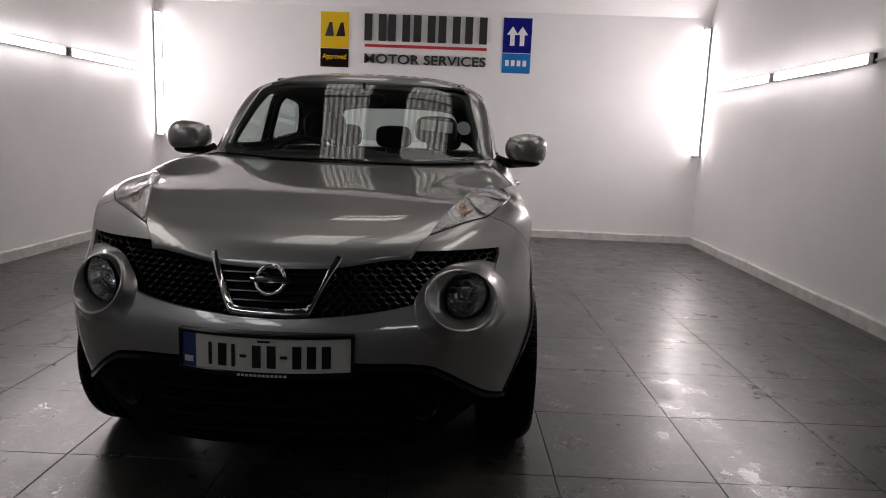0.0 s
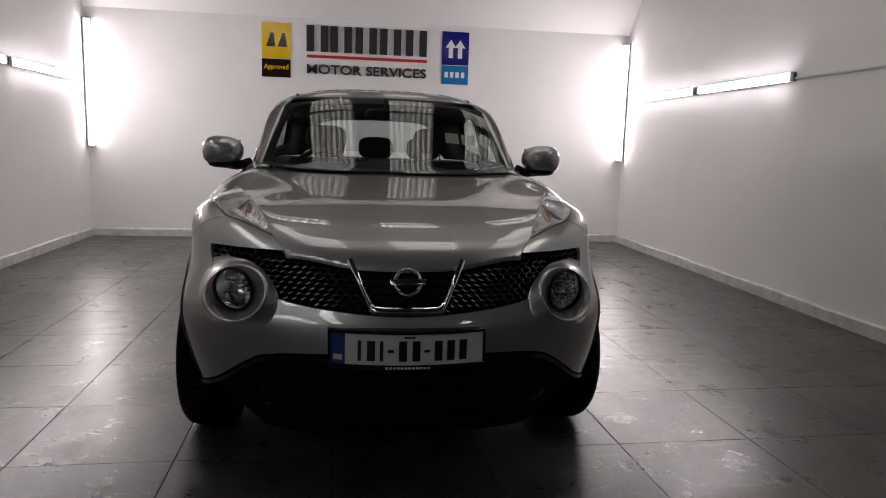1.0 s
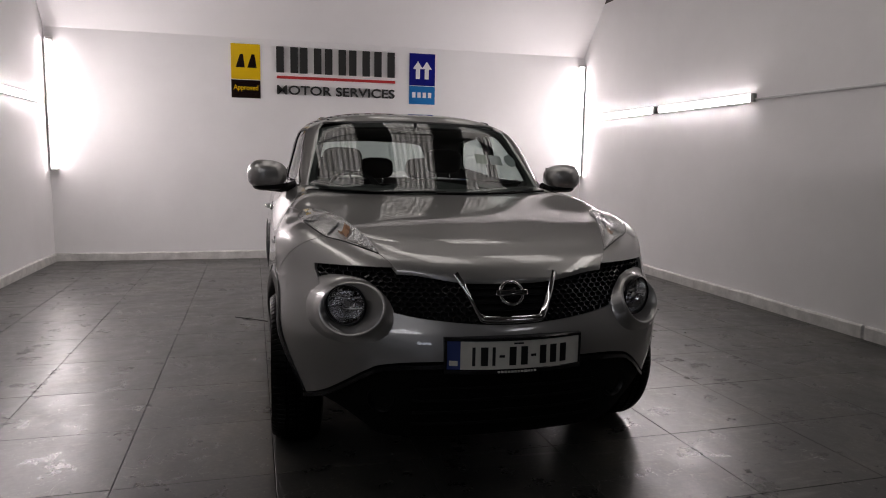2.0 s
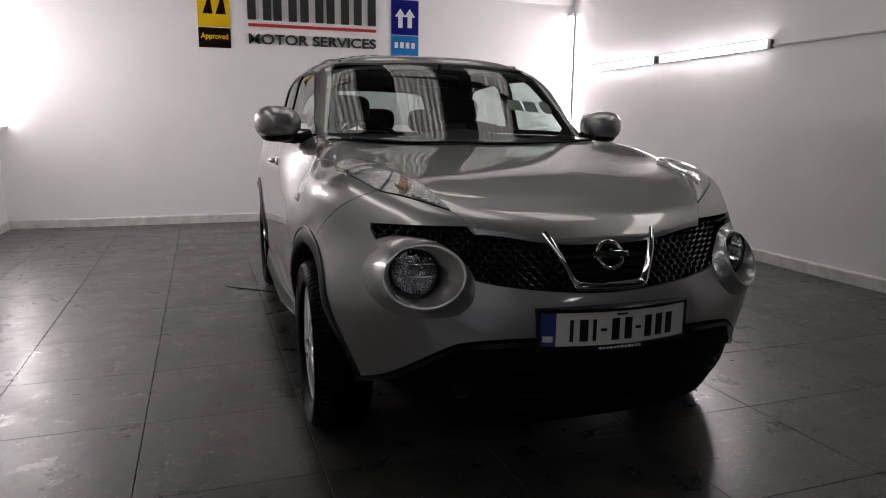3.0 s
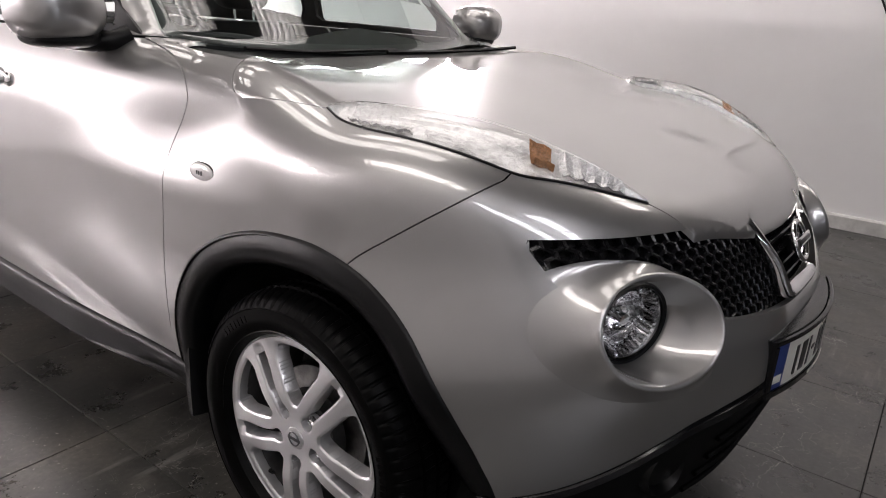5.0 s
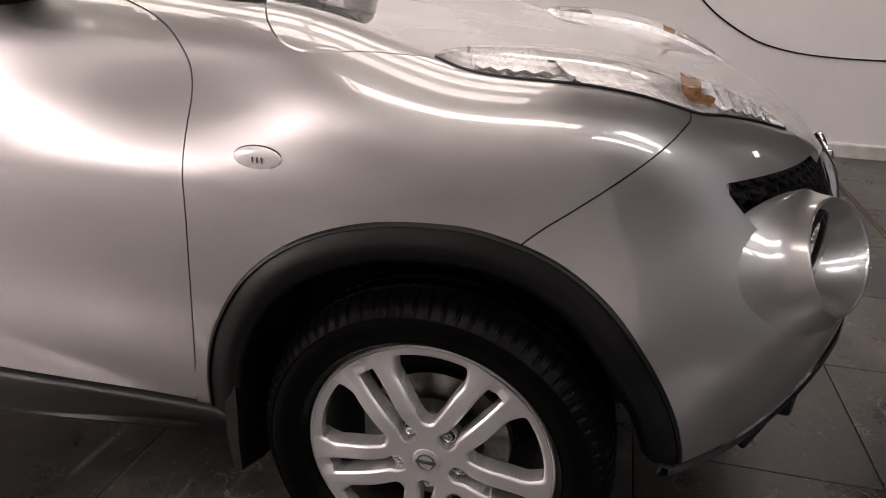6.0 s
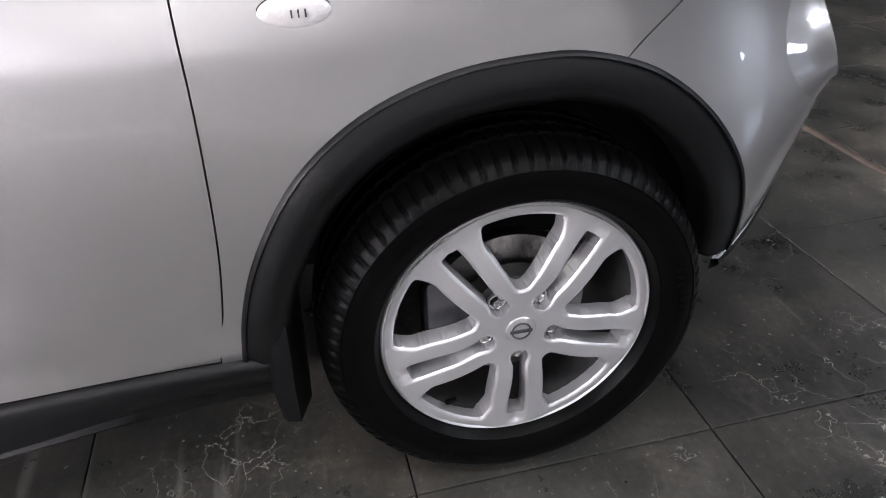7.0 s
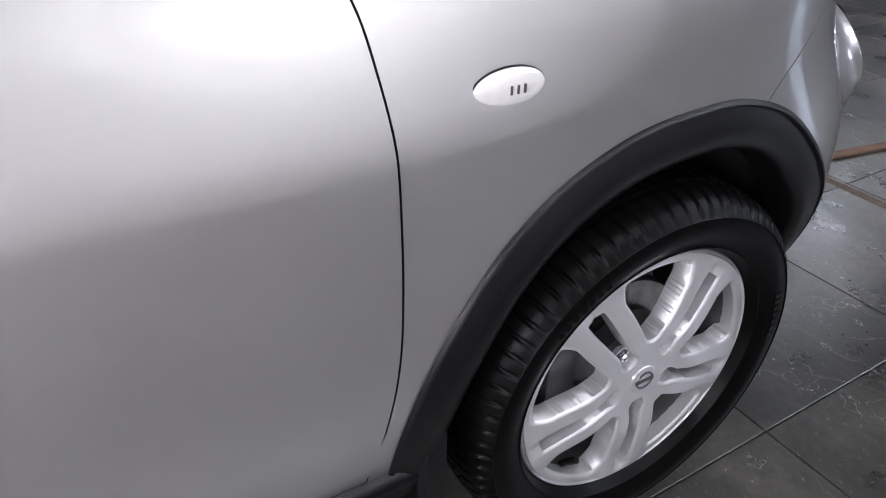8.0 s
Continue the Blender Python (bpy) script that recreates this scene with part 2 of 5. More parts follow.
# ---- shape of the car body: one smooth field, negative inside ----
def table(v, pairs):
    xs = np.array(pairs[0::2], float)
    ys = np.array(pairs[1::2], float)
    d = np.gradient(ys, xs)
    v = np.clip(v, xs[0], xs[-1])
    i = np.clip(np.searchsorted(xs, v) - 1, 0, len(xs) - 2)
    h = xs[i + 1] - xs[i]
    t = (v - xs[i]) / h
    a, b = 1 - t, t
    return (a * a * (1 + 2 * t) * ys[i] + b * b * (3 - 2 * t) * ys[i + 1]
            + h * t * a * a * d[i] - h * b * b * a * d[i + 1])


def ease(v, a, b):
    t = np.clip((v - a) / (b - a), 0, 1)
    return t * t * (3 - 2 * t)


def smax(a, b, k):
    h = np.maximum(k - np.abs(a - b), 0) / k
    return np.maximum(a, b) + h * h * k / 4


def smin(a, b, k):
    return -smax(-a, -b, k)


NOSE = (0.15, 0.66, 0.25, 0.71, 0.35, 0.745, 0.45, 0.772, 0.55, 0.782, 0.62, 0.772, 0.68, 0.748, 0.76, 0.718, 0.84, 0.682, 1.0, 0.62, 1.2, 0.55)
WIDE = (0.15, 0.775, 0.3, 0.815, 0.37, 0.832, 0.45, 0.848, 0.55, 0.860, 0.65, 0.862, 0.75, 0.858, 0.85, 0.852, 0.92, 0.848, 1.0, 0.83, 1.1, 0.80, 1.3, 0.74)
CROWN = (-0.9, 0.62, -0.75, 0.775, -0.677, 0.840, -0.5, 0.909, -0.3, 0.953, 0.0, 1.003, 0.3, 1.0405, 0.44, 1.0545, 0.54, 1.0635, 0.66, 1.0735, 1.0, 1.09, 3.0, 1.15)
ROOF = (0.6, 1.30, 0.9, 1.445, 1.1, 1.505, 1.34, 1.542, 1.7, 1.553, 2.3, 1.525, 2.9, 1.45, 3.3, 1.36)


def lower_field(ax, y, z):
    wide = table(z, WIDE)
    hollow = np.exp(-(((y - 0.48) / 0.30) ** 2)) * ease(z, 0.80, 1.0)
    front = np.exp(-((y / 0.26) ** 2)) * np.exp(-(((z - 0.76) / 0.16) ** 2))
    rear = np.exp(-(((y - 2.45) / 0.5) ** 2)) * np.exp(-(((z - 0.7) / 0.3) ** 2))
    wide = wide - 0.020 * front - 0.075 * hollow + 0.012 * rear
    wide = wide + 0.036 * ease(-y, 0.03, 0.35) * ease(-z, -0.8, -0.55)
    crease = 0.37 + 0.13 * ease(y, 0.45, 1.4)
    wide = wide + 0.020 * ease(crease - z, -0.01, 0.10) * ease(y, 0.44, 0.75) * ease(-y, -2.1, -1.8)
    ahead = np.maximum(-y, 0) / table(z, NOSE)
    behind = np.maximum(y - 2.45, 0) / 0.78
    square = 2.6 + 0.15 * ease(-z, -0.8, -0.5)
    rho = (ax / wide) ** square + ahead ** 1.9 + behind ** 2.6
    plan = (rho ** 0.46 - 1) * 0.8
    plan = plan - 0.040 * np.exp(-(((ax - 0.60) / 0.13) ** 2) - ((z - 0.67) / 0.115) ** 2) * ease(-y, 0.25, 0.42)
    rise = table(y, (-0.7, -0.02, -0.6, -0.01, -0.5, 0.03, -0.37, 0.045, 0.0, 0.005, 0.32, 0.05, 0.6, 0.045, 1.0, 0.02))
    bulge = 0.003 * np.exp(-(((ax - 0.40) / 0.16) ** 2)) * ease(y, -0.62, -0.2)
    top = z - table(y, CROWN) - rise * (ax / 0.7) ** 3.5 - bulge
    body = smax(plan, top, 0.17 - 0.10 * ease(-y, 0.35, 0.6))
    return smax(body, 0.19 - z, 0.04)


def cabin_field(ax, y, z):
    screen = (0.55 + 1.15 * (z - 1.05) + 0.2 * ax ** 2 - y) / 1.52
    roof = z - table(y, ROOF) + 0.055 * (ax / 0.55) ** 3.6
    side = (ax - (0.70 + 0.06 * ease(y, 0.55, 1.3) - 0.06 * ease(y, 1.9, 3.1) - 0.27 * (z - 1.09))) / 1.04
    back = (y - (3.12 - 0.55 * (z - 1.0) - 0.12 * ax ** 2)) / 1.1
    f = smax(screen, roof, 0.07)
    f = smax(f, side, 0.065)
    f = smax(f, back, 0.12)
    return smax(f, 1.0 - z, 0.02)


def body_field(p):
    ax, y, z = np.abs(p[..., 0]), p[..., 1], p[..., 2]
    return smin(lower_field(ax, y, z), cabin_field(ax, y, z), 0.022)


def reach(origin, way, far=1.6, field=body_field):
    """Where the rays from inside leave the body."""
    lo = np.zeros(origin.shape[:-1])
    hi = np.full(origin.shape[:-1], far)
    for _ in range(15):
        mid = (lo + hi) / 2
        inside = field(origin + way * mid[..., None]) < 0
        lo, hi = np.where(inside, mid, lo), np.where(inside, hi, mid)
    a, b = field(origin + way * lo[..., None]), field(origin + way * hi[..., None])
    t = np.clip(np.where(np.abs(b - a) > 1e-12, -a / np.where(np.abs(b - a) > 1e-12, b - a, 1), 0.5), 0, 1)
    return origin + way * (lo + (hi - lo) * t)[..., None]


# ---- mesh helpers ----
def link_mesh(name, verts, faces, mat, parent=None, label="", sharp=38.0, smooth=True):
    me = bpy.data.meshes.new(name)
    me.from_pydata([tuple(v) for v in verts], [], [tuple(f) for f in faces])
    bm = bmesh.new()
    bm.from_mesh(me)
    bmesh.ops.recalc_face_normals(bm, faces=bm.faces)
    finish(bm, me, sharp, smooth)
    me.materials.append(mat)
    ob = new(name, me)
    if parent:
        ob.parent = parent
    return tagged(ob, label)


def finish(bm, me, sharp=38.0, smooth=True):
    for f in bm.faces:
        f.smooth = smooth
    if smooth:
        for e in bm.edges:
            if len(e.link_faces) == 2 and e.calc_face_angle(0) > radians(sharp):
                e.smooth = False
    bm.to_mesh(me)
    bm.free()


def part(name, bm, mat, parent=None, label="", sharp=38.0, smooth=True):
    me = bpy.data.meshes.new(name)
    finish(bm, me, sharp, smooth)
    me.materials.append(mat)
    ob = new(name, me)
    if parent:
        ob.parent = parent
    return tagged(ob, label)


def box(bm, lo, hi, bevel=0.0, m=None):
    made = bmesh.ops.create_cube(bm, size=1.0)["verts"]
    for v in made:
        v.co = Vector([lo[i] + (v.co[i] + 0.5) * (hi[i] - lo[i]) for i in range(3)])
    if bevel:
        es = list({e for v in made for e in v.link_edges})
        made = list({v for f in bmesh.ops.bevel(bm, geom=es, offset=bevel, segments=2, affect="EDGES", profile=0.5)["faces"] for v in f.verts} | {v for v in made if v.is_valid})
    if m:
        bmesh.ops.transform(bm, matrix=m, verts=[v for v in made if v.is_valid])
    return bm


def spun(profile, steps=48, closed=False):
    """A ring swept about the x axis from (x, radius) pairs."""
    verts, faces = [], []
    n = len(profile)
    for i in range(steps):
        a = 2 * math.pi * i / steps
        for x, r in profile:
            verts.append((x, r * math.sin(a), r * math.cos(a)))
    for i in range(steps):
        j = (i + 1) % steps
        for k in range(n if closed else n - 1):
            q = (k + 1) % n
            faces.append((i * n + k, i * n + q, j * n + q, j * n + k))
    return np.array(verts), faces


def sweep(path, profile, closed=False):
    """Joins copies of a profile: path holds for every step the list of its points."""
    verts = [p for ring in path for p in ring]
    n, faces = len(path[0]), []
    steps = len(path)
    for i in range(steps if closed else steps - 1):
        j = (i + 1) % steps
        for k in range(n if profile else n - 1):
            q = (k + 1) % n
            faces.append((i * n + k, i * n + q, j * n + q, j * n + k))
    return verts, faces


def tube(points, r, sides=8, closed=False):
    """A round bar along points."""
    pts = [Vector(p) for p in points]
    rings, up = [], Vector((0.13, 0.21, 0.97))
    for i, p in enumerate(pts):
        a = pts[i - 1] if (i or closed) else p
        b = pts[(i + 1) % len(pts)] if (i + 1 < len(pts) or closed) else p
        d = (b - a).normalized()
        s = d.cross(up).normalized()
        u = s.cross(d)
        rings.append([p + r * (math.cos(t) * s + math.sin(t) * u) for t in [2 * math.pi * k / sides for k in range(sides)]])
    verts, faces = sweep(rings, True, closed)
    if not closed:
        faces.append(tuple(range(sides)))
        faces.append(tuple(range(len(verts) - sides, len(verts))))
    return verts, faces


def curve_points(points, n=6, closed=True):
    """A smooth line through points; a point with a third entry is a corner."""
    out, m = [], len(points)
    get = lambda i: np.array(points[i % m][:2] if closed else points[min(max(i, 0), m - 1)][:2], float)
    corner = lambda i: len(points[i % m]) > 2 if closed else (i <= 0 or i >= m - 1 or len(points[i]) > 2)
    for i in range(m if closed else m - 1):
        p0, p1, p2, p3 = get(i - 1), get(i), get(i + 1), get(i + 2)
        d1 = (p2 - p1) if corner(i) else (p2 - p0) / 2
        d2 = (p2 - p1) if corner(i + 1) else (p3 - p1) / 2
        for k in range(n):
            t = k / n
            h00, h10 = (1 + 2 * t) * (1 - t) ** 2, t * (1 - t) ** 2
            h01, h11 = t * t * (3 - 2 * t), t * t * (t - 1)
            out.append(h00 * p1 + h10 * d1 + h01 * p2 + h11 * d2)
    if not closed:
        out.append(get(m - 1))
    return np.array(out)


def outside(q, loop):
    """Signed distance of the points q (n, 2) from a closed line: negative inside."""
    a, b = loop, np.roll(loop, -1, 0)
    best = np.full(len(q), 1e9)
    odd = np.zeros(len(q), bool)
    for s, e in zip(a, b):
        d = e - s
        w = q - s
        t = np.clip((w @ d) / max(d @ d, 1e-12), 0, 1)
        best = np.minimum(best, ((w - t[:, None] * d) ** 2).sum(1))
        if s[1] != e[1]:
            hit = ((s[1] > q[:, 1]) != (e[1] > q[:, 1])) & (q[:, 0] < (e[0] - s[0]) * (q[:, 1] - s[1]) / (e[1] - s[1]) + s[0])
            odd ^= hit
    return np.sqrt(best) * np.where(odd, -1, 1)


PLANES = {"xy": (0, 1), "xz": (0, 2), "yz": (1, 2)}


def panel(name, rays, us, vs, cuts, mat, parent, label="", gap=0.0013, lip=0.014, offset=0.0, both=False):
    """A sheet of the body: rays(u, v) gives origin and way; cuts (plane, loop, side) trim it, side 1 keeps what is inside."""
    U, V = np.meshgrid(us, vs, indexing="ij")

    def at(u, v):
        o, w = rays(u, v)
        return reach(o, w) + w * offset, w

    def value(p):
        worst = np.full(len(p), -1.0)
        for plane, loop, side, *span in cuts:
            q = np.stack([np.abs(p[:, 0]) if c == 0 else p[:, c] for c in PLANES[plane]], 1)
            far = side * outside(q, loop)
            if span:
                far = np.where((p[:, 1] > span[0]) & (p[:, 1] < span[1]), far, -1)
            worst = np.maximum(worst, far)
        return worst + gap

    nu, nv = U.shape
    u, v = U.ravel().copy(), V.ravel().copy()
    P, W = at(u, v)
    val = value(P)
    inside = val < 0
    idx = np.arange(nu * nv).reshape(nu, nv)
    quads = np.stack([idx[:-1, :-1], idx[1:, :-1], idx[1:, 1:], idx[:-1, 1:]], -1).reshape(-1, 4)
    keep = quads[inside[quads].any(1)]
    edge = np.unique(keep[~inside[keep]])
    du, dv = us[1] - us[0], vs[1] - vs[0]
    near = edge
    for _ in range(6):
        if not len(near):
            break
        p0 = value(at(u[near], v[near])[0])
        gu = (value(at(u[near] + du * 0.2, v[near])[0]) - p0) / 0.2
        gv = (value(at(u[near], v[near] + dv * 0.2)[0]) - p0) / 0.2
        g2 = np.maximum(gu * gu + gv * gv, 1e-9)
        su, sv = np.clip(-p0 * gu / g2, -0.6, 0.6), np.clip(-p0 * gv / g2, -0.6, 0.6)
        u[near] += su * du
        v[near] += sv * dv
    P, W = at(u, v)
    used = np.unique(keep)
    remap = np.full(nu * nv, -1)
    remap[used] = np.arange(len(used))
    verts, way = P[used], W[used]
    faces = remap[keep]
    count = {}
    for f in faces:
        for a, b in zip(f, np.roll(f, -1)):
            key = (min(a, b), max(a, b))
            count[key] = count.get(key, 0) + 1
    rim = [k for k, c in count.items() if c == 1]
    ids = sorted({i for k in rim for i in k})
    back = {i: len(verts) + n for n, i in enumerate(ids)}
    if len(ids):
        verts = np.concatenate([verts, verts[ids] - way[ids] * lip])
    faces = [tuple(f) for f in faces] + [(a, b, back[b], back[a]) for a, b in rim]
    ob = link_mesh(name, verts, faces, mat, parent, label, sharp=50)
    if both:
        return ob, link_mesh(name, verts * (-1, 1, 1), faces, mat, parent, label, sharp=50)
    return ob


def fan(origin, turn):
    """Rays from a point; u turns about z from the turn heading (0: -y, towards -x grows), v rises. Degrees."""
    def rays(u, v):
        a, e = np.radians(u + turn), np.radians(v)
        w = np.stack([-np.sin(a) * np.cos(e), -np.cos(a) * np.cos(e), np.sin(e)], -1)
        return np.broadcast_to(np.array(origin, float), w.shape), w
    return rays


def lined(origin, way, ua, va):
    """Parallel rays: the start lies at origin + u * ua + v * va."""
    o, w, a, b = [np.array(q, float) for q in (origin, way, ua, va)]
    w = w / np.linalg.norm(w)
    return lambda u, v: (o + u[..., None] * a + v[..., None] * b, np.broadcast_to(w, u.shape + (3,)))


# ---- the bay and the workshop round it ----
def slab(name, lo, hi, mat, label, category):
    bm = bmesh.new()
    box(bm, lo, hi)
    ob = part(name, bm, mat, smooth=False)
    return tagged(ob, label, category, kind="structure")


LEFT, RIGHT, BACK, BACK_TOP, ROOF_Z, FRONT, WALL_TOP = -3.32, 3.38, 5.85, 2.70, 4.3, -2.45, 3.3
slab("floor", (-10, -12, -0.2), (10, 8, -0.009), GROUT, "dark grout bed under the floor tiles", "floor")
slab("wall_back", (LEFT - 0.2, BACK, -0.1), (RIGHT + 0.2, BACK + 0.2, 2.86), WALL, "white painted rear wall of the bay", "wall")
for name, lo, hi in (("wall_back_upper", (LEFT - 0.2, BACK, 2.86), (RIGHT + 0.2, BACK + 0.2, ROOF_Z)), ("wall_left_upper", (LEFT - 0.2, FRONT, WALL_TOP), (LEFT, BACK, ROOF_Z)), ("wall_right_upper", (RIGHT, FRONT, WALL_TOP), (RIGHT + 0.2, BACK, ROOF_Z))):
    slab(name, lo, hi, ROOF_SHEET, "dark steel cladding above the white boarding", "wall")
slab("wall_left", (LEFT - 0.2, FRONT, -0.1), (LEFT, BACK, WALL_TOP), WALL, "white painted side wall of the bay", "wall")
slab("wall_right", (RIGHT, FRONT, -0.1), (RIGHT + 0.2, BACK, WALL_TOP), WALL, "white painted side wall with a skirting", "wall")
# white boarding that rises from the rear wall to the roof
v, f = sweep([[(LEFT, BACK, BACK_TOP), (LEFT, 5.28, 3.35), (LEFT, 5.30, 3.45), (LEFT, BACK, 2.84)], [(RIGHT, BACK, BACK_TOP), (RIGHT, 5.28, 3.35), (RIGHT, 5.30, 3.45), (RIGHT, BACK, 2.84)]], True)
tagged(link_mesh("ceiling_bay", v, f, CEILING, smooth=False), "white boarded slope above the rear wall", "ceiling", kind="structure")
for name, lo, hi in (("wall_workshop_left", (-10.2, -12, -0.1), (-10, 8, 4.6)), ("wall_workshop_right", (10, -12, -0.1), (10.2, 8, 4.6)), ("wall_workshop_rear", (-10.2, 8, -0.1), (10.2, 8.2, 4.6))):
    slab(name, lo, hi, HALL, "dim grey block wall of the workshop", "wall")

bm = bmesh.new()
for x0, x1, z0, z1 in ((-10.2, -3.4, -0.1, 4.6), (-2.0, 10.2, -0.1, 4.6), (-3.4, -2.0, -0.1, 1.2), (-3.4, -2.0, 2.1, 4.6)):
    box(bm, (x0, -12.2, z0), (x1, -12, z1))
tagged(part("wall_workshop_front", bm, HALL, smooth=False), "dim grey block wall with one small window", "wall", kind="structure")


def daylight_window(name, a, b, n):
    """Frame, bars and n sky-lit panes in the upright opening between the corners a and b."""
    a, b = Vector(a), Vector(b)
    across = Vector((b.x - a.x, b.y - a.y, 0))
    wide, high, u = across.length, b.z - a.z, across.normalized()
    m = Matrix.Translation(a) @ Matrix(((u.x, -u.y, 0), (u.y, u.x, 0), (0, 0, 1))).to_4x4()
    ob = new(name)
    ob.matrix_world = m
    tagged(ob, "grey framed window with bright daylight outside", "window", kind="structure")
    for lo, hi in (((0, 0), (wide, 0.05)), ((0, high - 0.05), (wide, high)), ((0, 0.05), (0.05, high - 0.05)), ((wide - 0.05, 0.05), (wide, high - 0.05))):
        bm = bmesh.new()
        box(bm, (lo[0], -0.03, lo[1]), (hi[0], 0.03, hi[1]), 0.004)
        part("window_frame", bm, FRAME_GREY, ob, smooth=False)
    for i in range(n):
        x0, x1 = 0.05 + (wide - 0.1) * i / n, 0.05 + (wide - 0.1) * (i + 1) / n
        bm = bmesh.new()
        box(bm, (x0 + 0.018, -0.004, 0.05), (x1 - 0.018, 0.004, high - 0.05))
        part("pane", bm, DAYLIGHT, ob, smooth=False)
        if i:
            bm = bmesh.new()
            box(bm, (x0 - 0.02, -0.025, 0.05), (x0 + 0.02, 0.025, high - 0.05), 0.004)
            part("glazing_bar", bm, FRAME_GREY, ob, smooth=False)
    return ob


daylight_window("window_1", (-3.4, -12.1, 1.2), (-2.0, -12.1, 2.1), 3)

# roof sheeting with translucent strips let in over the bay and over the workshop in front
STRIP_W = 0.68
# strips at x -2.95 and 2.94 are unseen, added to light the side walls
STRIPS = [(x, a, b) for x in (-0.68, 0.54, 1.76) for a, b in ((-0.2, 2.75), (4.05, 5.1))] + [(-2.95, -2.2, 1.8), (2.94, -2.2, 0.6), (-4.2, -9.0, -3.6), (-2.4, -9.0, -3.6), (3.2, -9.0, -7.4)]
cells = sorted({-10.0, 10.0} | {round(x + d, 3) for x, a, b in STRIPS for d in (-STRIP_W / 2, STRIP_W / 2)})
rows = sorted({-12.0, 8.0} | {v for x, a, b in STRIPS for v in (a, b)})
bm = bmesh.new()
for x0, x1 in zip(cells, cells[1:]):
    for y0, y1 in zip(rows, rows[1:]):
        cx, cy = (x0 + x1) / 2, (y0 + y1) / 2
        if not any(abs(cx - x) < STRIP_W / 2 and a < cy < b for x, a, b in STRIPS):
            box(bm, (x0, y0, ROOF_Z), (x1, y1, ROOF_Z + 0.06))
tagged(part("ceiling_roof", bm, ROOF_SHEET, smooth=False), "dark metal roof sheeting of the workshop", "ceiling", kind="structure")
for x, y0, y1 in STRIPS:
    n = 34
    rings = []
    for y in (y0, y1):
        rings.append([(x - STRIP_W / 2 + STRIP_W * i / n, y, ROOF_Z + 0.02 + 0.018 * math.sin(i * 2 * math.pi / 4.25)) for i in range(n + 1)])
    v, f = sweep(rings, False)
    tagged(link_mesh("rooflight", v, f, FRONT_ROOFLIGHT if y0 < -5 else SIDE_ROOFLIGHT if abs(x) > 2 else ROOFLIGHT, sharp=80), "weathered translucent corrugated rooflight sheet", "rooflight", "rooflights", "structure")
for y in (-8.8, -7.0, -5.2, -3.4, -1.6, 1.55, 3.4, 4.6):
    slab("purlin", (-10, y, ROOF_Z - 0.12), (10, y + 0.06, ROOF_Z - 0.002), ROOF_SHEET, "dark steel purlin under the roof", "beam")


def batten(length, m, label, glow=TUBE):
    """A batten lamp with a rounded opal cover, along local z, facing local -y."""
    ob = new("fluorescent_batten")
    ob.matrix_world = m
    tagged(ob, label, "lamp", "fluorescent battens")
    bm = bmesh.new()
    box(bm, (-0.036, -0.034, 0), (0.036, 0, length), 0.003)
    part("housing", bm, HOUSING, ob, smooth=False)
    arc = [(-0.034 * math.cos(a), -0.034 - 0.015 * math.sin(a)) for a in np.linspace(0, math.pi, 12)]
    v, f = sweep([[(x, y, z) for x, y in arc] for z in (0.03, length - 0.03)], True)
    link_mesh("opal_cover", v, f, glow, ob, "glowing white cover")
    for z in (0.0, length - 0.032):
        bm = bmesh.new()
        box(bm, (-0.040, -0.052, z), (0.040, 0.0, z + 0.032), 0.006)
        part("end_cap", bm, HOUSING, ob, smooth=False)
    return ob


batten(1.51, pose(LEFT + 0.035, BACK - 0.035, 1.065, 0, 0, 45), "vertical white fluorescent batten in the room corner", TUBE_SOFT)
batten(1.53, pose(RIGHT - 0.035, BACK - 0.035, 1.065, 0, 0, -45), "vertical white fluorescent batten in the room corner", TUBE_SOFT)
for x, turn, ys in ((RIGHT, -90, (2.3, 3.92)), (LEFT, 90, (2.3, 3.92))):
    for y in ys:
        batten(1.56, pose(x, y, 1.86, -90, 0, 0) @ pose(0, 0, 0, 0, 0, turn), "white fluorescent batten along the side wall")


# skirtings, a little uneven
def skirting(name, a, b, out):
    """A low white board from a to b on the floor; out points into the room."""
    a, b, out = Vector((*a, 0)), Vector((*b, 0)), Vector((*out, 0))
    n = int((b - a).length / 0.12)
    rings = []
    for i in range(n + 1):
        p = a.lerp(b, i / n)
        k = 0.006 * noise.noise(Vector((p.x * 1.7, p.y * 1.7, 3.1)))
        h = 0.098 + 0.008 * noise.noise(Vector((p.x * 2.3, p.y * 2.3, 7.7)))
        rings.append([tuple(p), tuple(p + out * (0.022 + k)), tuple(p + out * (0.022 + k) + Vector((0, 0, h - 0.012))), tuple(p + out * (0.012 + k) + Vector((0, 0, h))), tuple(p + Vector((0, 0, h)))])
    v, f = sweep(rings, False)
    return tagged(link_mesh(name, v, f, SKIRT, sharp=30), "scuffed white painted skirting along the wall", "skirting", kind="structure")


skirting("baseboard_back", (LEFT, BACK), (RIGHT, BACK), (0, -1))
skirting("baseboard_left", (LEFT, FRONT), (LEFT, BACK), (1, 0))
skirting("baseboard_right", (RIGHT, 0.96), (RIGHT, BACK), (-1, 0))
skirting("baseboard_right_front", (RIGHT, FRONT), (RIGHT, 0.93), (-1, 0))

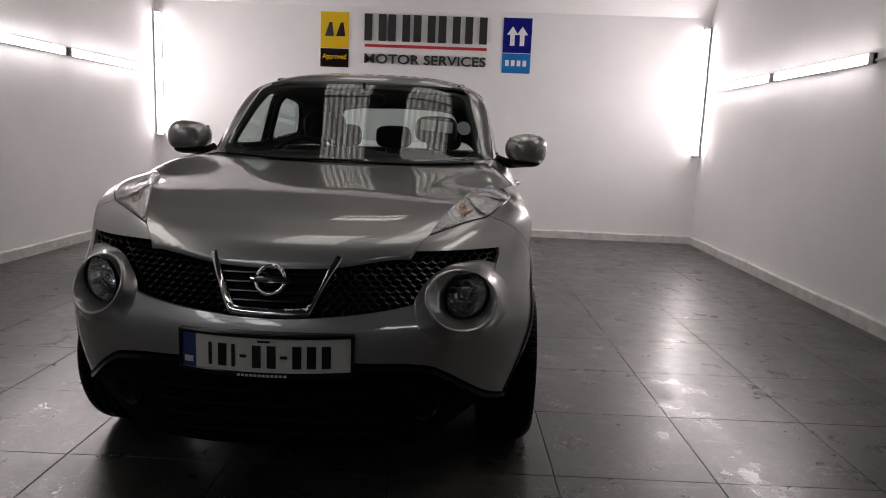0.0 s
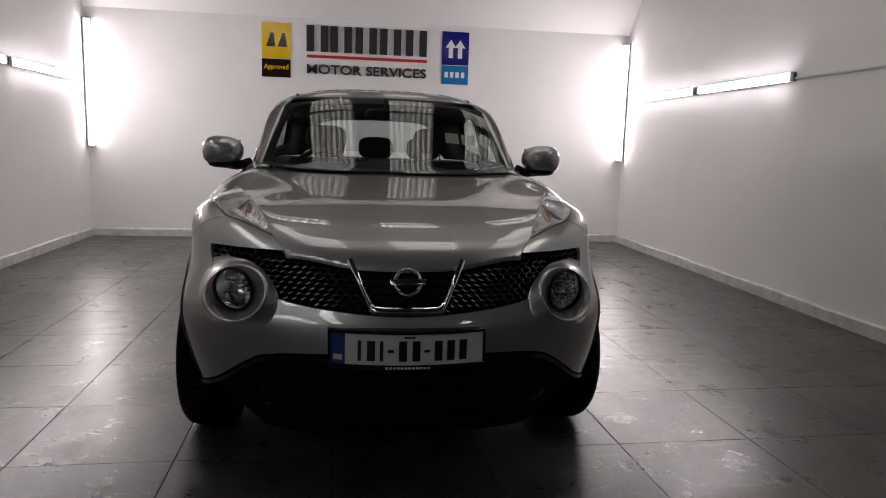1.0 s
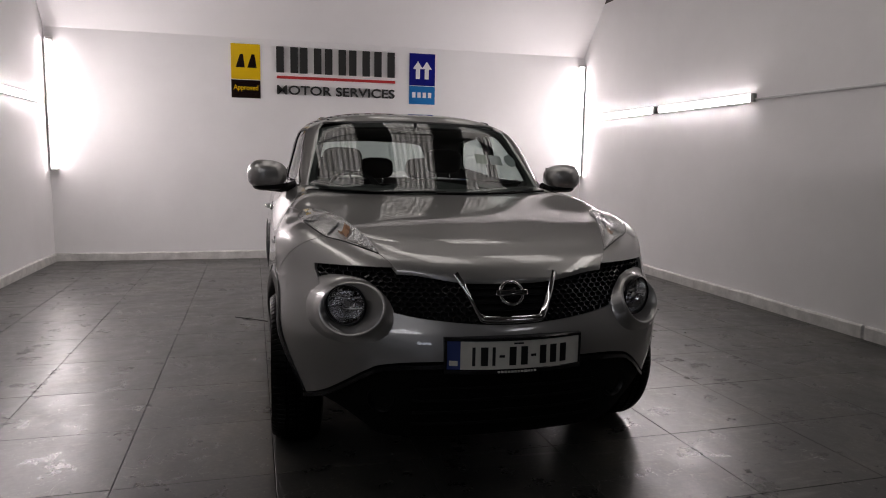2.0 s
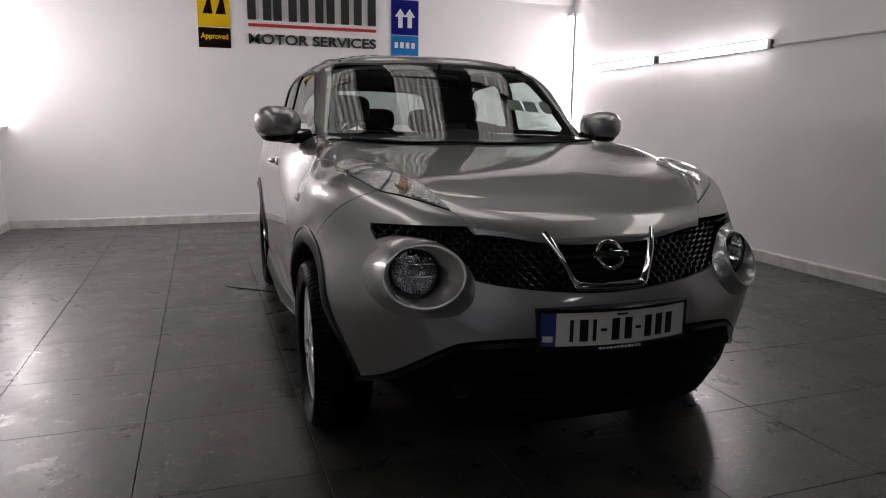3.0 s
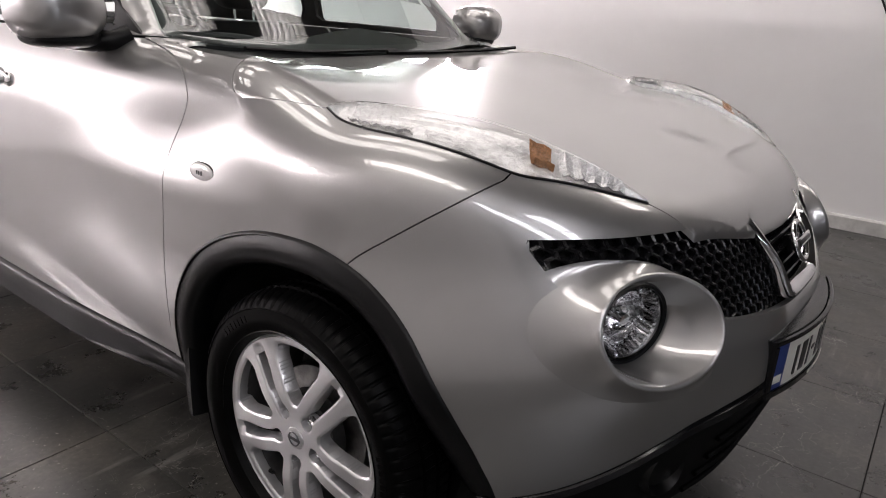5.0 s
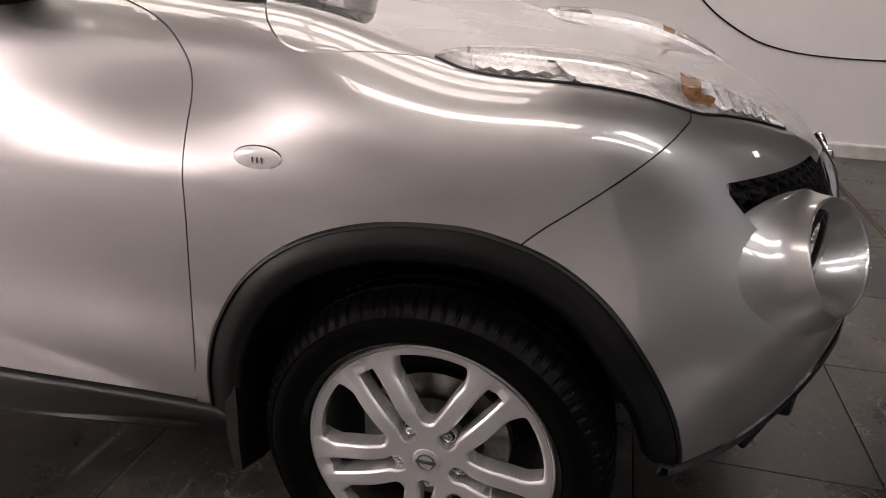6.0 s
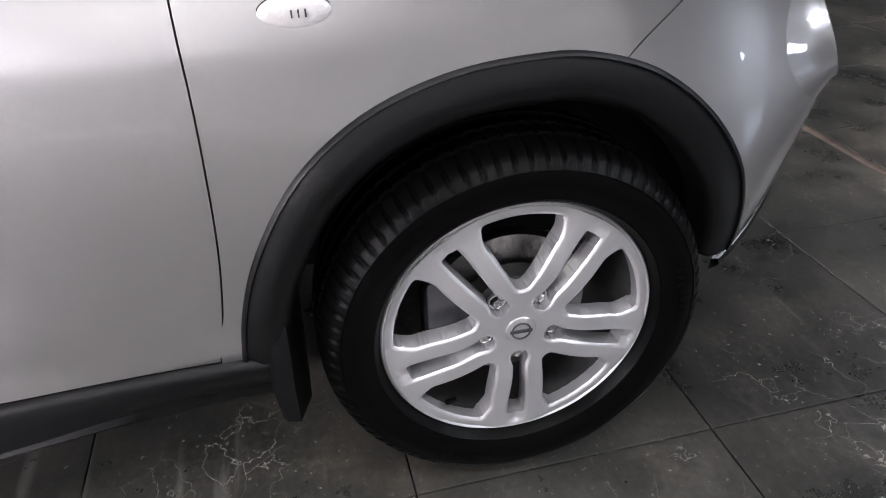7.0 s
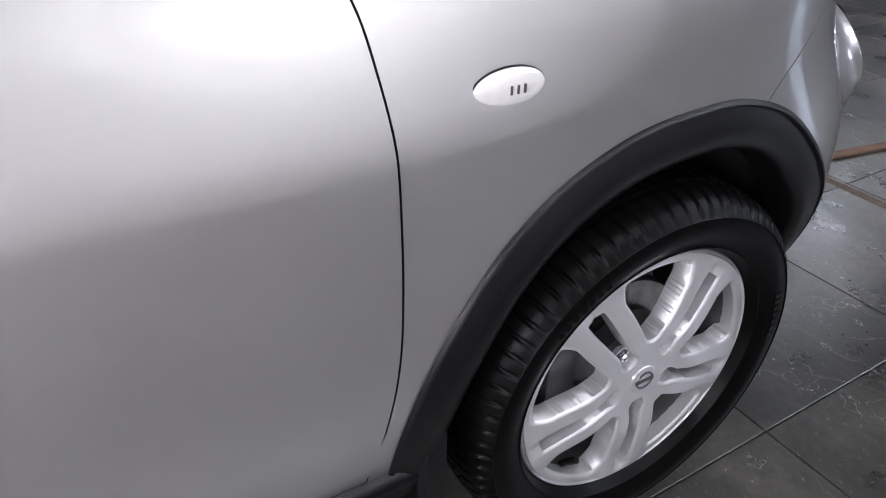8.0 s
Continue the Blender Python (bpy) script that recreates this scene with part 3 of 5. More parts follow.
# conduit from the side wall battens and a loose cable
v, f = tube([(RIGHT - 0.012, 2.3, 1.845), (RIGHT - 0.012, 0.8, 1.84), (RIGHT - 0.012, FRONT + 0.02, 1.83)], 0.011, 8)
tagged(link_mesh("conduit", v, f, HOUSING), "thin white conduit running along the side wall", "conduit")
line = curve_points([(-0.35, 1.42), (-0.50, 1.16), (-0.72, 0.93), (-0.95, 0.78), (-1.15, 0.70), (-1.45, 0.655), (-1.9, 0.65), (-2.42, 0.69)], 8, closed=False)
v, f = tube([(RIGHT - 0.012, y, z) for y, z in line], 0.006, 6)
tagged(link_mesh("cable", v, f, BLACK), "black cable sagging loosely on the white wall", "cable")


# steel strip let into the floor at the mouth of the bay, a timber offcut and a wooden box
v, f = sweep([[(x, -1.565, 0.0005), (x, -1.56, 0.006), (x, -1.552, 0.009), (x, -1.544, 0.009), (x, -1.536, 0.006), (x, -1.531, 0.0005)] for x in np.linspace(LEFT + 0.06, RIGHT - 0.06, 40)], False)
tagged(link_mesh("floor_strip", v, f, OLD_STEEL, sharp=30), "rust-brown steel strip across the floor tiles", "threshold strip", kind="structure")
bm = bmesh.new()
box(bm, (-0.02, -0.25, 0.0), (0.02, 0.25, 0.014), 0.003, pose(-0.085, -1.83, 0.001, 0, 0, -9))
tagged(part("timber_offcut", bm, WOOD, smooth=False), "short brown timber offcut lying on the tiles", "timber")
v, f = sweep([[(x, y - 0.009, 0.0005), (x, y - 0.006, 0.005), (x, y + 0.006, 0.005), (x, y + 0.009, 0.0005)] for x, y in zip(np.linspace(-1.13, -0.68, 10), np.linspace(2.46, 2.10, 10) + 0.006 * np.sin(np.linspace(0, 5, 10)))], False)
tagged(link_mesh("rubber_strip", v, f, RUBBER, sharp=30), "thin black rubber strip lying on the tiles", "strip")
crate = new("wooden_box")
crate.matrix_world = pose(3.1, -2.86, 0.0005, 0, 0, 6)
tagged(crate, "low brown wooden box on the workshop floor", "box")
for i in range(3):
    for y in (-0.30, 0.28):
        bm = bmesh.new()
        box(bm, (-0.40, y, 0.01 + i * 0.10), (0.40, y + 0.02, 0.10 + i * 0.10), 0.003)
        part("board", bm, WOOD, crate, smooth=False)
    for x in (-0.42, 0.40):
        bm = bmesh.new()
        box(bm, (x, -0.30, 0.01 + i * 0.10), (x + 0.02, 0.30, 0.10 + i * 0.10), 0.003)
        part("end_board", bm, WOOD, crate, smooth=False)
bm = bmesh.new()
box(bm, (-0.40, -0.28, 0.0), (0.40, 0.28, 0.015))
part("base", bm, WOOD, crate, smooth=False)


def spotlight(x, y, z):
    ob = new("ceiling_spotlight")
    ob.matrix_world = pose(x, y, z)
    tagged(ob, "small black spotlight hanging from the roof", "lamp", "spotlights")
    v, f = spun([(-0.10, 0.0001), (-0.10, 0.035), (0.02, 0.045), (0.05, 0.05), (0.05, 0.044), (0.02, 0.0001)], 20)
    q = pose(0, 0, 0.05, 0, 25, 60)
    link_mesh("lamp_head", [q @ Vector(p) for p in v], f, SIGN_BLACK, ob)
    v, f = tube([(0, 0, 0.09), (0, 0, ROOF_Z - 0.1 - z)], 0.008, 8)
    link_mesh("drop_rod", v, f, SIGN_BLACK, ob)
    return ob


spotlight(1.22, 4.6, 3.08)
spotlight(3.02, 4.6, 3.26)


# signs on the rear wall
def sign(x0, x1, z0, z1, split, upper, lower, label):
    ob = new("wall_sign")
    ob.location, ob.scale = (-0.007, BACK, 0.034), (0.972, 1, 0.972)
    tagged(ob, label, "sign", "signs on the rear wall")
    for name, a, b, mat in (("upper_panel", split + 0.004, z1, upper), ("lower_panel", z0, split - 0.004, lower)):
        bm = bmesh.new()
        box(bm, (x0, -0.012, a), (x1, -0.002, b), 0.001)
        part(name, bm, mat, ob, smooth=False)
    return ob


def flat_shape(name, loops, mat, parent, depth, y):
    """Plates of the given outlines in x, z, standing proud of the wall."""
    verts, faces = [], []
    for loop in loops:
        o, n = len(verts), len(loop)
        verts += [(p[0], y, p[1]) for p in loop] + [(p[0], y - depth, p[1]) for p in loop]
        faces.append(tuple(range(o, o + n)))
        faces.append(tuple(range(o + n, o + 2 * n)))
        for i in range(n):
            j = (i + 1) % n
            faces.append((o + i, o + j, o + n + j, o + n + i))
    return link_mesh(name, verts, faces, mat, parent, smooth=False)


def rect(x0, x1, z0, z1):
    return [(x0, z0), (x1, z0), (x1, z1), (x0, z1)]


def lettering(name, body, size, x, y, z, mat, parent, depth, width):
    cu = bpy.data.curves.new(name, "FONT")
    cu.body, cu.size, cu.extrude, cu.align_x = body, size, depth, "LEFT"
    cu.offset = size * 0.012
    tmp = new(name, cu)
    dg = bpy.context.evaluated_depsgraph_get()
    me = bpy.data.meshes.new_from_object(tmp.evaluated_get(dg))
    bpy.data.objects.remove(tmp)
    xs = [v.co.x for v in me.vertices]
    zs = [v.co.y for v in me.vertices]
    k = width / (max(xs) - min(xs))
    h = size / (max(zs) - min(zs))
    for v in me.vertices:
        v.co = Vector((x + (v.co.x - min(xs)) * k, y - v.co.z, z + (v.co.y - min(zs)) * h))
    me.materials.append(mat)
    ob = new(name, me)
    ob.parent = parent
    return ob


left_sign = sign(-1.31, -0.957, 2.006, 2.67, 2.233, SIGN_YELLOW, SIGN_DARK, "yellow and black approval sign on the white wall")
flat_shape("emblem_shape", [[(-1.255, 2.38), (-1.145, 2.38), (-1.165, 2.545), (-1.20, 2.545)], [(-1.115, 2.38), (-1.0, 2.38), (-1.025, 2.545), (-1.06, 2.545)]], SIGN_DARK, left_sign, 0.002, -0.012)
lettering("lettering", "Approved", 0.082, -1.285, -0.0125, 2.085, SIGN_YELLOW, left_sign, 0.001, 0.30)
right_sign = sign(0.96, 1.31, 2.01, 2.672, 2.25, SIGN_NAVY, SIGN_BLUE, "blue trade association sign on the white wall")
for cx in (1.075, 1.195):
    flat_shape("emblem_shape", [[(cx - 0.028, 2.34), (cx + 0.028, 2.34), (cx + 0.028, 2.47), (cx + 0.07, 2.47), (cx, 2.57), (cx - 0.07, 2.47), (cx - 0.028, 2.47)]], SIGN_WHITE, right_sign, 0.002, -0.012)
flat_shape("emblem_bars", [rect(1.00 + i * 0.072, 1.045 + i * 0.072, 2.095, 2.165) for i in range(4)], SIGN_WHITE, right_sign, 0.002, -0.012)

name_sign = new("name_sign")
name_sign.location, name_sign.scale = (-0.007, BACK, 0.034), (0.972, 1, 0.972)
tagged(name_sign, "raised black lettering with a red line on white wall", "sign", "signs on the rear wall")
# pairs of heavy upright bars stand for the name
for x, w in ((-0.76, 0.27), (-0.465, 0.27), (-0.15, 0.27), (0.16, 0.27), (0.49, 0.27)):
    for x0 in (x, x + w - 0.095):
        bm = bmesh.new()
        box(bm, (x0, -0.03, 2.34), (x0 + 0.095, -0.002, 2.66), 0.002)
        part("name_bar", bm, SIGN_BLACK, name_sign, smooth=False)
bm = bmesh.new()
box(bm, (-0.755, -0.03, 2.265), (0.765, -0.002, 2.297), 0.002)
part("red_line", bm, SIGN_RED, name_sign, smooth=False)
lettering("lettering", "MOTOR SERVICES", 0.115, -0.755, -0.018, 2.068, SIGN_BLACK, name_sign, 0.014, 1.515)


# ---- the car: lines of the panels; plans in |x|, y and fronts in |x|, z and sides in y, z ----
car = new("car")
tagged(car, "silver compact crossover with round bumper headlights, parked", "car")
HUB_X, HUB_Z, REAR = 0.840, 0.327, 2.47
LAMP_IN = [(0.463, -0.543, 1), (0.50, -0.45), (0.545, -0.33), (0.592, -0.2), (0.628, -0.08), (0.66, -0.005), (0.715, 0.035, 1)]
LAMP_OUT = [(0.463, -0.543, 1), (0.53, -0.487), (0.595, -0.425), (0.656, -0.362), (0.71, -0.25), (0.735, -0.13), (0.735, -0.03), (0.715, 0.035, 1)]
BONNET = curve_points([(0.0, -0.690), (0.2, -0.677), (0.409, -0.622, 1)] + LAMP_IN + [
    (0.745, 0.10), (0.768, 0.18), (0.768, 0.25), (0.74, 0.305), (0.68, 0.345), (0.5, 0.43), (0.25, 0.51), (0.0, 0.54), (-0.3, 0.54, 1), (-0.3, -0.690, 1)], 6)
LAMP = curve_points(LAMP_OUT + LAMP_IN[::-1][1:-1], 6)
ARCH_LINE = [(0.440, 0.32), (0.420, 0.442), (0.383, 0.55), (0.318, 0.652), (0.228, 0.722), (0.116, 0.762), (0.0, 0.775), (-0.085, 0.770), (-0.188, 0.735),
             (-0.280, 0.668), (-0.352, 0.576), (-0.402, 0.475), (-0.428, 0.39), (-0.436, 0.345)]
ARCH = curve_points([(0.448, 0.15, 1)] + ARCH_LINE + [(-0.46, 0.15, 1)], 6)
RARCH = ARCH + np.array([REAR, 0])
SEAM = curve_points([(-0.120, 0.74, 1), (-0.163, 0.78), (-0.217, 0.82), (-0.271, 0.86), (-0.323, 0.90), (-0.364, 0.935, 1), (-0.364, 1.3, 1), (3.5, 1.3, 1), (3.5, 0.0, 1), (-0.120, 0.0, 1)], 6)
GAP_LINE = [(0.72, 1.10, 1), (0.60, 1.075), (0.51, 1.04), (0.455, 0.99), (0.433, 0.94), (0.427, 0.88), (0.423, 0.78), (0.426, 0.65), (0.433, 0.55), (0.448, 0.45), (0.470, 0.35, 1)]
DOOR = curve_points(GAP_LINE + [(1.60, 0.35, 1), (1.62, 0.7), (1.62, 1.10, 1)], 6)
DOOR2 = curve_points([(1.625, 1.10, 1), (1.625, 0.7), (1.605, 0.35, 1), (2.02, 0.35, 1), (2.05, 0.5), (2.14, 0.68), (2.3, 0.85), (2.38, 1.10, 1)], 6)
REAR_SIDE = curve_points([(2.385, 1.10, 1), (2.305, 0.85), (2.145, 0.68), (2.055, 0.5), (2.025, 0.35, 1), (2.025, 0.2, 1), (4, 0.2, 1), (4, 1.10, 1)], 6)
BEHIND_GAP = curve_points([(0.72, 1.4, 1)] + GAP_LINE[:-1] + [(0.470, 0.35), (0.473, 0.0, 1), (4, 0, 1), (4, 1.4, 1)], 6)
CAB = curve_points([(0.56, 1.104, 1), (0.72, 1.104, 1), (4, 1.104, 1), (4, 2, 1), (0.56, 2, 1)], 3)
AHEAD = curve_points([(-0.44, 0.45, 1), (-0.475, 0.36, 1), (-0.53, 0.28, 1), (-0.62, 0.18, 1), (-2, 0.18, 1), (-2, 1, 1), (-0.44, 1, 1)], 3)
COWL = curve_points([(-0.3, 0.40, 1), (0.45, 0.36), (0.655, 0.32), (0.675, 0.45), (0.675, 0.60, 1), (-0.3, 0.70, 1)], 5)
GRILLE = curve_points([(-0.3, 0.836, 1), (0.0, 0.836), (0.21, 0.838), (0.40, 0.848), (0.61, 0.848), (0.697, 0.845, 1), (0.672, 0.760, 1), (0.60, 0.775), (0.53, 0.77), (0.47, 0.73), (0.435, 0.70),
                       (0.328, 0.678), (0.16, 0.66), (0.0, 0.652), (-0.3, 0.652, 1)], 6)
PAINT_EDGE = curve_points([(-0.4, 0.528, 1), (0.26, 0.528), (0.46, 0.515), (0.53, 0.485), (0.59, 0.44), (0.67, 0.375), (0.74, 0.335), (0.80, 0.32), (1.2, 0.32, 1), (1.2, 0, 1), (-0.4, 0, 1)], 6)
UNDER = curve_points([(0.40, -0.1, 1), (0.46, 0.20, 1), (0.55, 0.275), (0.63, 0.325), (0.70, 0.345), (0.80, 0.35, 1), (1.2, 0.35, 1), (1.2, -0.1, 1)], 4)
EYE_C, EYE_R = np.array([0.5755, -0.6444, 0.7071]), (0.1273, 0.0976)
EYE_TURN, EYE_TILT, LENS_TURN = -0.562, -0.423, -0.43
EYE = np.array([(0.5755 + 0.100 * math.cos(a), 0.705 + 0.082 * math.sin(a)) for a in np.linspace(0, 2 * math.pi, 48, endpoint=False)])
SCREEN = curve_points([(-0.3, 1.062, 1), (0.0, 1.062), (0.35, 1.072), (0.60, 1.090), (0.662, 1.105, 1), (0.625, 1.24), (0.587, 1.36), (0.562, 1.440), (0.525, 1.463), (0.3, 1.472), (0.0, 1.480), (-0.3, 1.480, 1)], 6)
CLEAR = curve_points([(-0.3, 1.09, 1), (0.0, 1.09), (0.35, 1.097), (0.56, 1.108), (0.61, 1.13), (0.59, 1.24), (0.555, 1.35), (0.53, 1.402), (0.48, 1.426), (0.3, 1.436), (0.0, 1.444), (-0.3, 1.444, 1)], 6)
BACKLIGHT = curve_points([(-0.3, 1.14, 1), (0.0, 1.14), (0.45, 1.16), (0.52, 1.19), (0.47, 1.34), (0.38, 1.40), (0.0, 1.42), (-0.3, 1.42, 1)], 5)
SIDE_HOLE = curve_points([(0.78, 1.115, 1), (0.93, 1.27), (1.09, 1.39), (1.25, 1.432), (1.70, 1.438), (2.1, 1.42), (2.32, 1.37), (2.44, 1.19, 1), (1.65, 1.125, 1)], 5)
GLASS1 = curve_points([(0.82, 1.125, 1), (0.95, 1.26), (1.11, 1.378), (1.26, 1.418), (1.61, 1.424, 1), (1.63, 1.135, 1)], 5)
GLASS2 = curve_points([(1.72, 1.424, 1), (2.1, 1.406), (2.29, 1.36), (2.41, 1.20, 1), (1.72, 1.138, 1)], 5)

top = lined((0, 0, 0.4), (0, 0, 1), (1, 0, 0), (0, 1, 0))
flank = lined((-0.2, 0, 0), (-1, 0, 0), (0, 1, 0), (0, 0, 1))
nose = fan((0, 0.1, 0.55), 0)
tail = fan((0, 2.2, 0.7), 180)
wing_rays = fan((-0.25, 0.15, 0.5), 90)
screen_rays = lined((0, 0.75, 0.9), (0, -0.66, 0.75), (1, 0, 0), (0, 0.75, 0.66))


def spine(u, v):
    """Rays from the cabin's spine: u runs along y, v turns from -90 to 90 degrees about it."""
    a = np.radians(v)
    return np.stack([0 * u, u, 0 * u + 0.95], -1), np.stack([-np.sin(a), 0 * a, np.cos(a)], -1)


def step(a, b, d):
    return np.linspace(a, b, int(round((b - a) / d)) + 1)


def skin(points, way, offset=0.0):
    """Points of the body's surface met by parallel rays from the given inner points, moved out by offset."""
    p = np.array(points, float)
    w = np.broadcast_to(np.array(way, float) / np.linalg.norm(way), p.shape)
    return reach(p, w) + w * offset


def front_skin(xz, offset=0.0):
    q = np.array(xz, float)
    return skin(np.stack([q[:, 0], 0 * q[:, 0] - 0.1, q[:, 1]], 1), (0, -1, 0), offset)


def sided(verts, side):
    return np.array(verts, float) * (side, 1, 1)


# outer panels
bonnet = panel("bonnet", top, step(-0.8, 0.8, 0.010), step(-0.71, 0.57, 0.010), [("xy", BONNET, 1)], PAINT, car)
bumper = panel("bumper", nose, step(-110, 110, 0.5), step(-24, 34, 0.45),
               [("xy", BONNET, -1), ("xy", LAMP, -1), ("yz", SEAM, -1), ("yz", ARCH, -1), ("xz", GRILLE, -1), ("xz", PAINT_EDGE, -1), ("xz", EYE, -1)], PAINT, car)
lower_bumper = panel("lower_bumper", nose, step(-110, 110, 1.0), step(-40, 2, 0.8), [("xz", PAINT_EDGE, 1), ("yz", ARCH, -1), ("yz", AHEAD, 1), ("xz", UNDER, -1)], MATT_BLACK, car, "black textured plastic lower bumper", offset=-0.012)
cowl = panel("cowl", top, step(-0.72, 0.72, 0.02), step(0.3, 0.72, 0.015), [("xy", COWL, 1)], BLACK, car, "black plastic scuttle", offset=-0.014)
roof = panel("roof", spine, step(0.56, 3.0, 0.016), step(-83, 83, 1.0), [("xz", SCREEN, -1, 0, 1.3), ("xz", BACKLIGHT, -1, 2.5, 4), ("yz", SIDE_HOLE, -1), ("yz", CAB, 1)], PAINT, car)
panel("headlining", spine, step(0.60, 2.98, 0.03), step(-80, 80, 2.0), [("xz", CLEAR, -1, 0, 1.3), ("xz", BACKLIGHT, -1, 2.5, 4), ("yz", GLASS1, -1), ("yz", GLASS2, -1), ("yz", CAB, 1)], TRIM, car, "dark cabin lining", offset=-0.035)
windscreen = panel("windscreen", screen_rays, step(-0.7, 0.7, 0.02), step(-0.15, 0.6, 0.02), [("xz", SCREEN, 1)], GLASS, car, lip=0.004, gap=0.004)
panel("black_border", screen_rays, step(-0.7, 0.7, 0.012), step(-0.15, 0.6, 0.012), [("xz", SCREEN, 1), ("xz", CLEAR, -1)], FRIT, windscreen, lip=0.001, offset=-0.006)
panel("rear_window", lined((0, 2.2, 1.0), (0, 1, 0.15), (1, 0, 0), (0, 0, 1)), step(-0.55, 0.55, 0.04), step(-0.1, 0.5, 0.04), [("xz", BACKLIGHT, 1)], GLASS, car, lip=0.004)
panel("tailgate", tail, step(-105, 105, 2.0), step(-36, 36, 1.5), [("yz", REAR_SIDE, 1), ("yz", RARCH, -1)], PAINT, car)
wings = panel("front_wing", wing_rays, step(-52, 52, 0.65), step(-16, 66, 0.65),
             [("xy", BONNET, -1), ("xy", LAMP, -1), ("yz", SEAM, 1), ("yz", ARCH, -1), ("yz", BEHIND_GAP, -1), ("yz", CAB, -1), ("xy", COWL, -1)], PAINT, car, both=True)
doors = panel("front_door", flank, step(0.36, 1.66, 0.011), step(0.33, 1.12, 0.011), [("yz", DOOR, 1)], PAINT, car, both=True)
panel("rear_door", flank, step(1.58, 2.42, 0.018), step(0.33, 1.12, 0.018), [("yz", DOOR2, 1), ("yz", RARCH, -1)], PAINT, car, both=True)
panel("side_window", spine, step(0.76, 1.68, 0.03), step(40, 86, 2.0), [("yz", GLASS1, 1)], GLASS, car, lip=0.004, offset=-0.012, both=True)
panel("side_window", spine, step(1.66, 2.46, 0.03), step(40, 86, 2.0), [("yz", GLASS2, 1)], GLASS, car, lip=0.004, offset=-0.012, both=True)
panel("window_trim", spine, step(0.72, 2.5, 0.02), step(36, 86, 1.0), [("yz", SIDE_HOLE, 1), ("yz", GLASS1, -1), ("yz", GLASS2, -1)], BLACK, car, "black window frame", offset=-0.006, both=True)
# dark structure behind the gaps
panel("inner_structure", flank, step(0.30, 2.42, 0.04), step(0.24, 1.05, 0.04), [("yz", ARCH, -1), ("yz", RARCH, -1)], DARK, car, offset=-0.03, both=True)
panel("front_structure", nose, step(-104, 104, 2.0), step(-34, 36, 1.5), [("yz", ARCH, -1), ("xz", EYE, -1), ("xy", LAMP, -1), ("xz", UNDER, -1)], DARK, car, offset=-0.045)
bm = bmesh.new()
box(bm, (-0.42, -0.55, 0.23), (0.42, 0.5, 0.4), 0.02)
box(bm, (-0.74, 0.5, 0.21), (0.74, 1.95, 0.33), 0.02)
box(bm, (-0.42, 1.9, 0.23), (0.42, 3.0, 0.4), 0.02)
part("underbody", bm, DARK, car)

# wheel housings
for y in (0.0, REAR):
    for s in (-1, 1):
        rings = []
        arc = [(0.425 * math.cos(a), HUB_Z + 0.02 + 0.425 * math.sin(a)) for a in np.linspace(-0.02, math.pi + 0.02, 30)]
        edge = -skin([(-0.2, q[0] + y, max(q[1], 0.36)) for q in arc], (-1, 0, 0))[:, 0] - 0.035
        for deep in (0, 1):
            rings.append([(s * (0.48 if deep else min(e, 0.82)), y + q[0], q[1]) for q, e in zip(arc, edge)])
        rings.append([(s * 0.48, y, HUB_Z)] * 30)
        v, f = sweep(rings, False)
        link_mesh("wheel_housing", v, f, DARK, car)

# black trims round the wheel openings
ARCH_POINTS = curve_points([(*q,) for q in ARCH_LINE], 5, closed=False)


def arch_trim(y0, s):
    rings = []
    xs = skin([(-0.2, q[0] + y0, max(q[1], 0.30)) for q in ARCH_POINTS], (-1, 0, 0))[:, 0]
    for q, x in zip(ARCH_POINTS, xs):
        d = np.array([0.0, 0.33]) - q
        d = d / np.linalg.norm(d)
        wide = 0.068 if q[1] > 0.36 else 0.06
        ring = []
        for along, proud in ((-0.004, -0.010), (-0.003, 0.004), (0.003, 0.007), (0.005, 0.003), (0.010, 0.005), (0.026, 0.012), (0.045, 0.014), (wide - 0.008, 0.008), (wide, -0.006), (wide + 0.004, -0.055)):
            p = q + d * along
            ring.append((-s * (x - proud), p[0] + y0, p[1]))
        rings.append(ring)
    v, f = sweep(rings, False)
    return link_mesh("wheel_arch_trim", v, f, BLACK, car, "black plastic wheel arch trim", sharp=60)


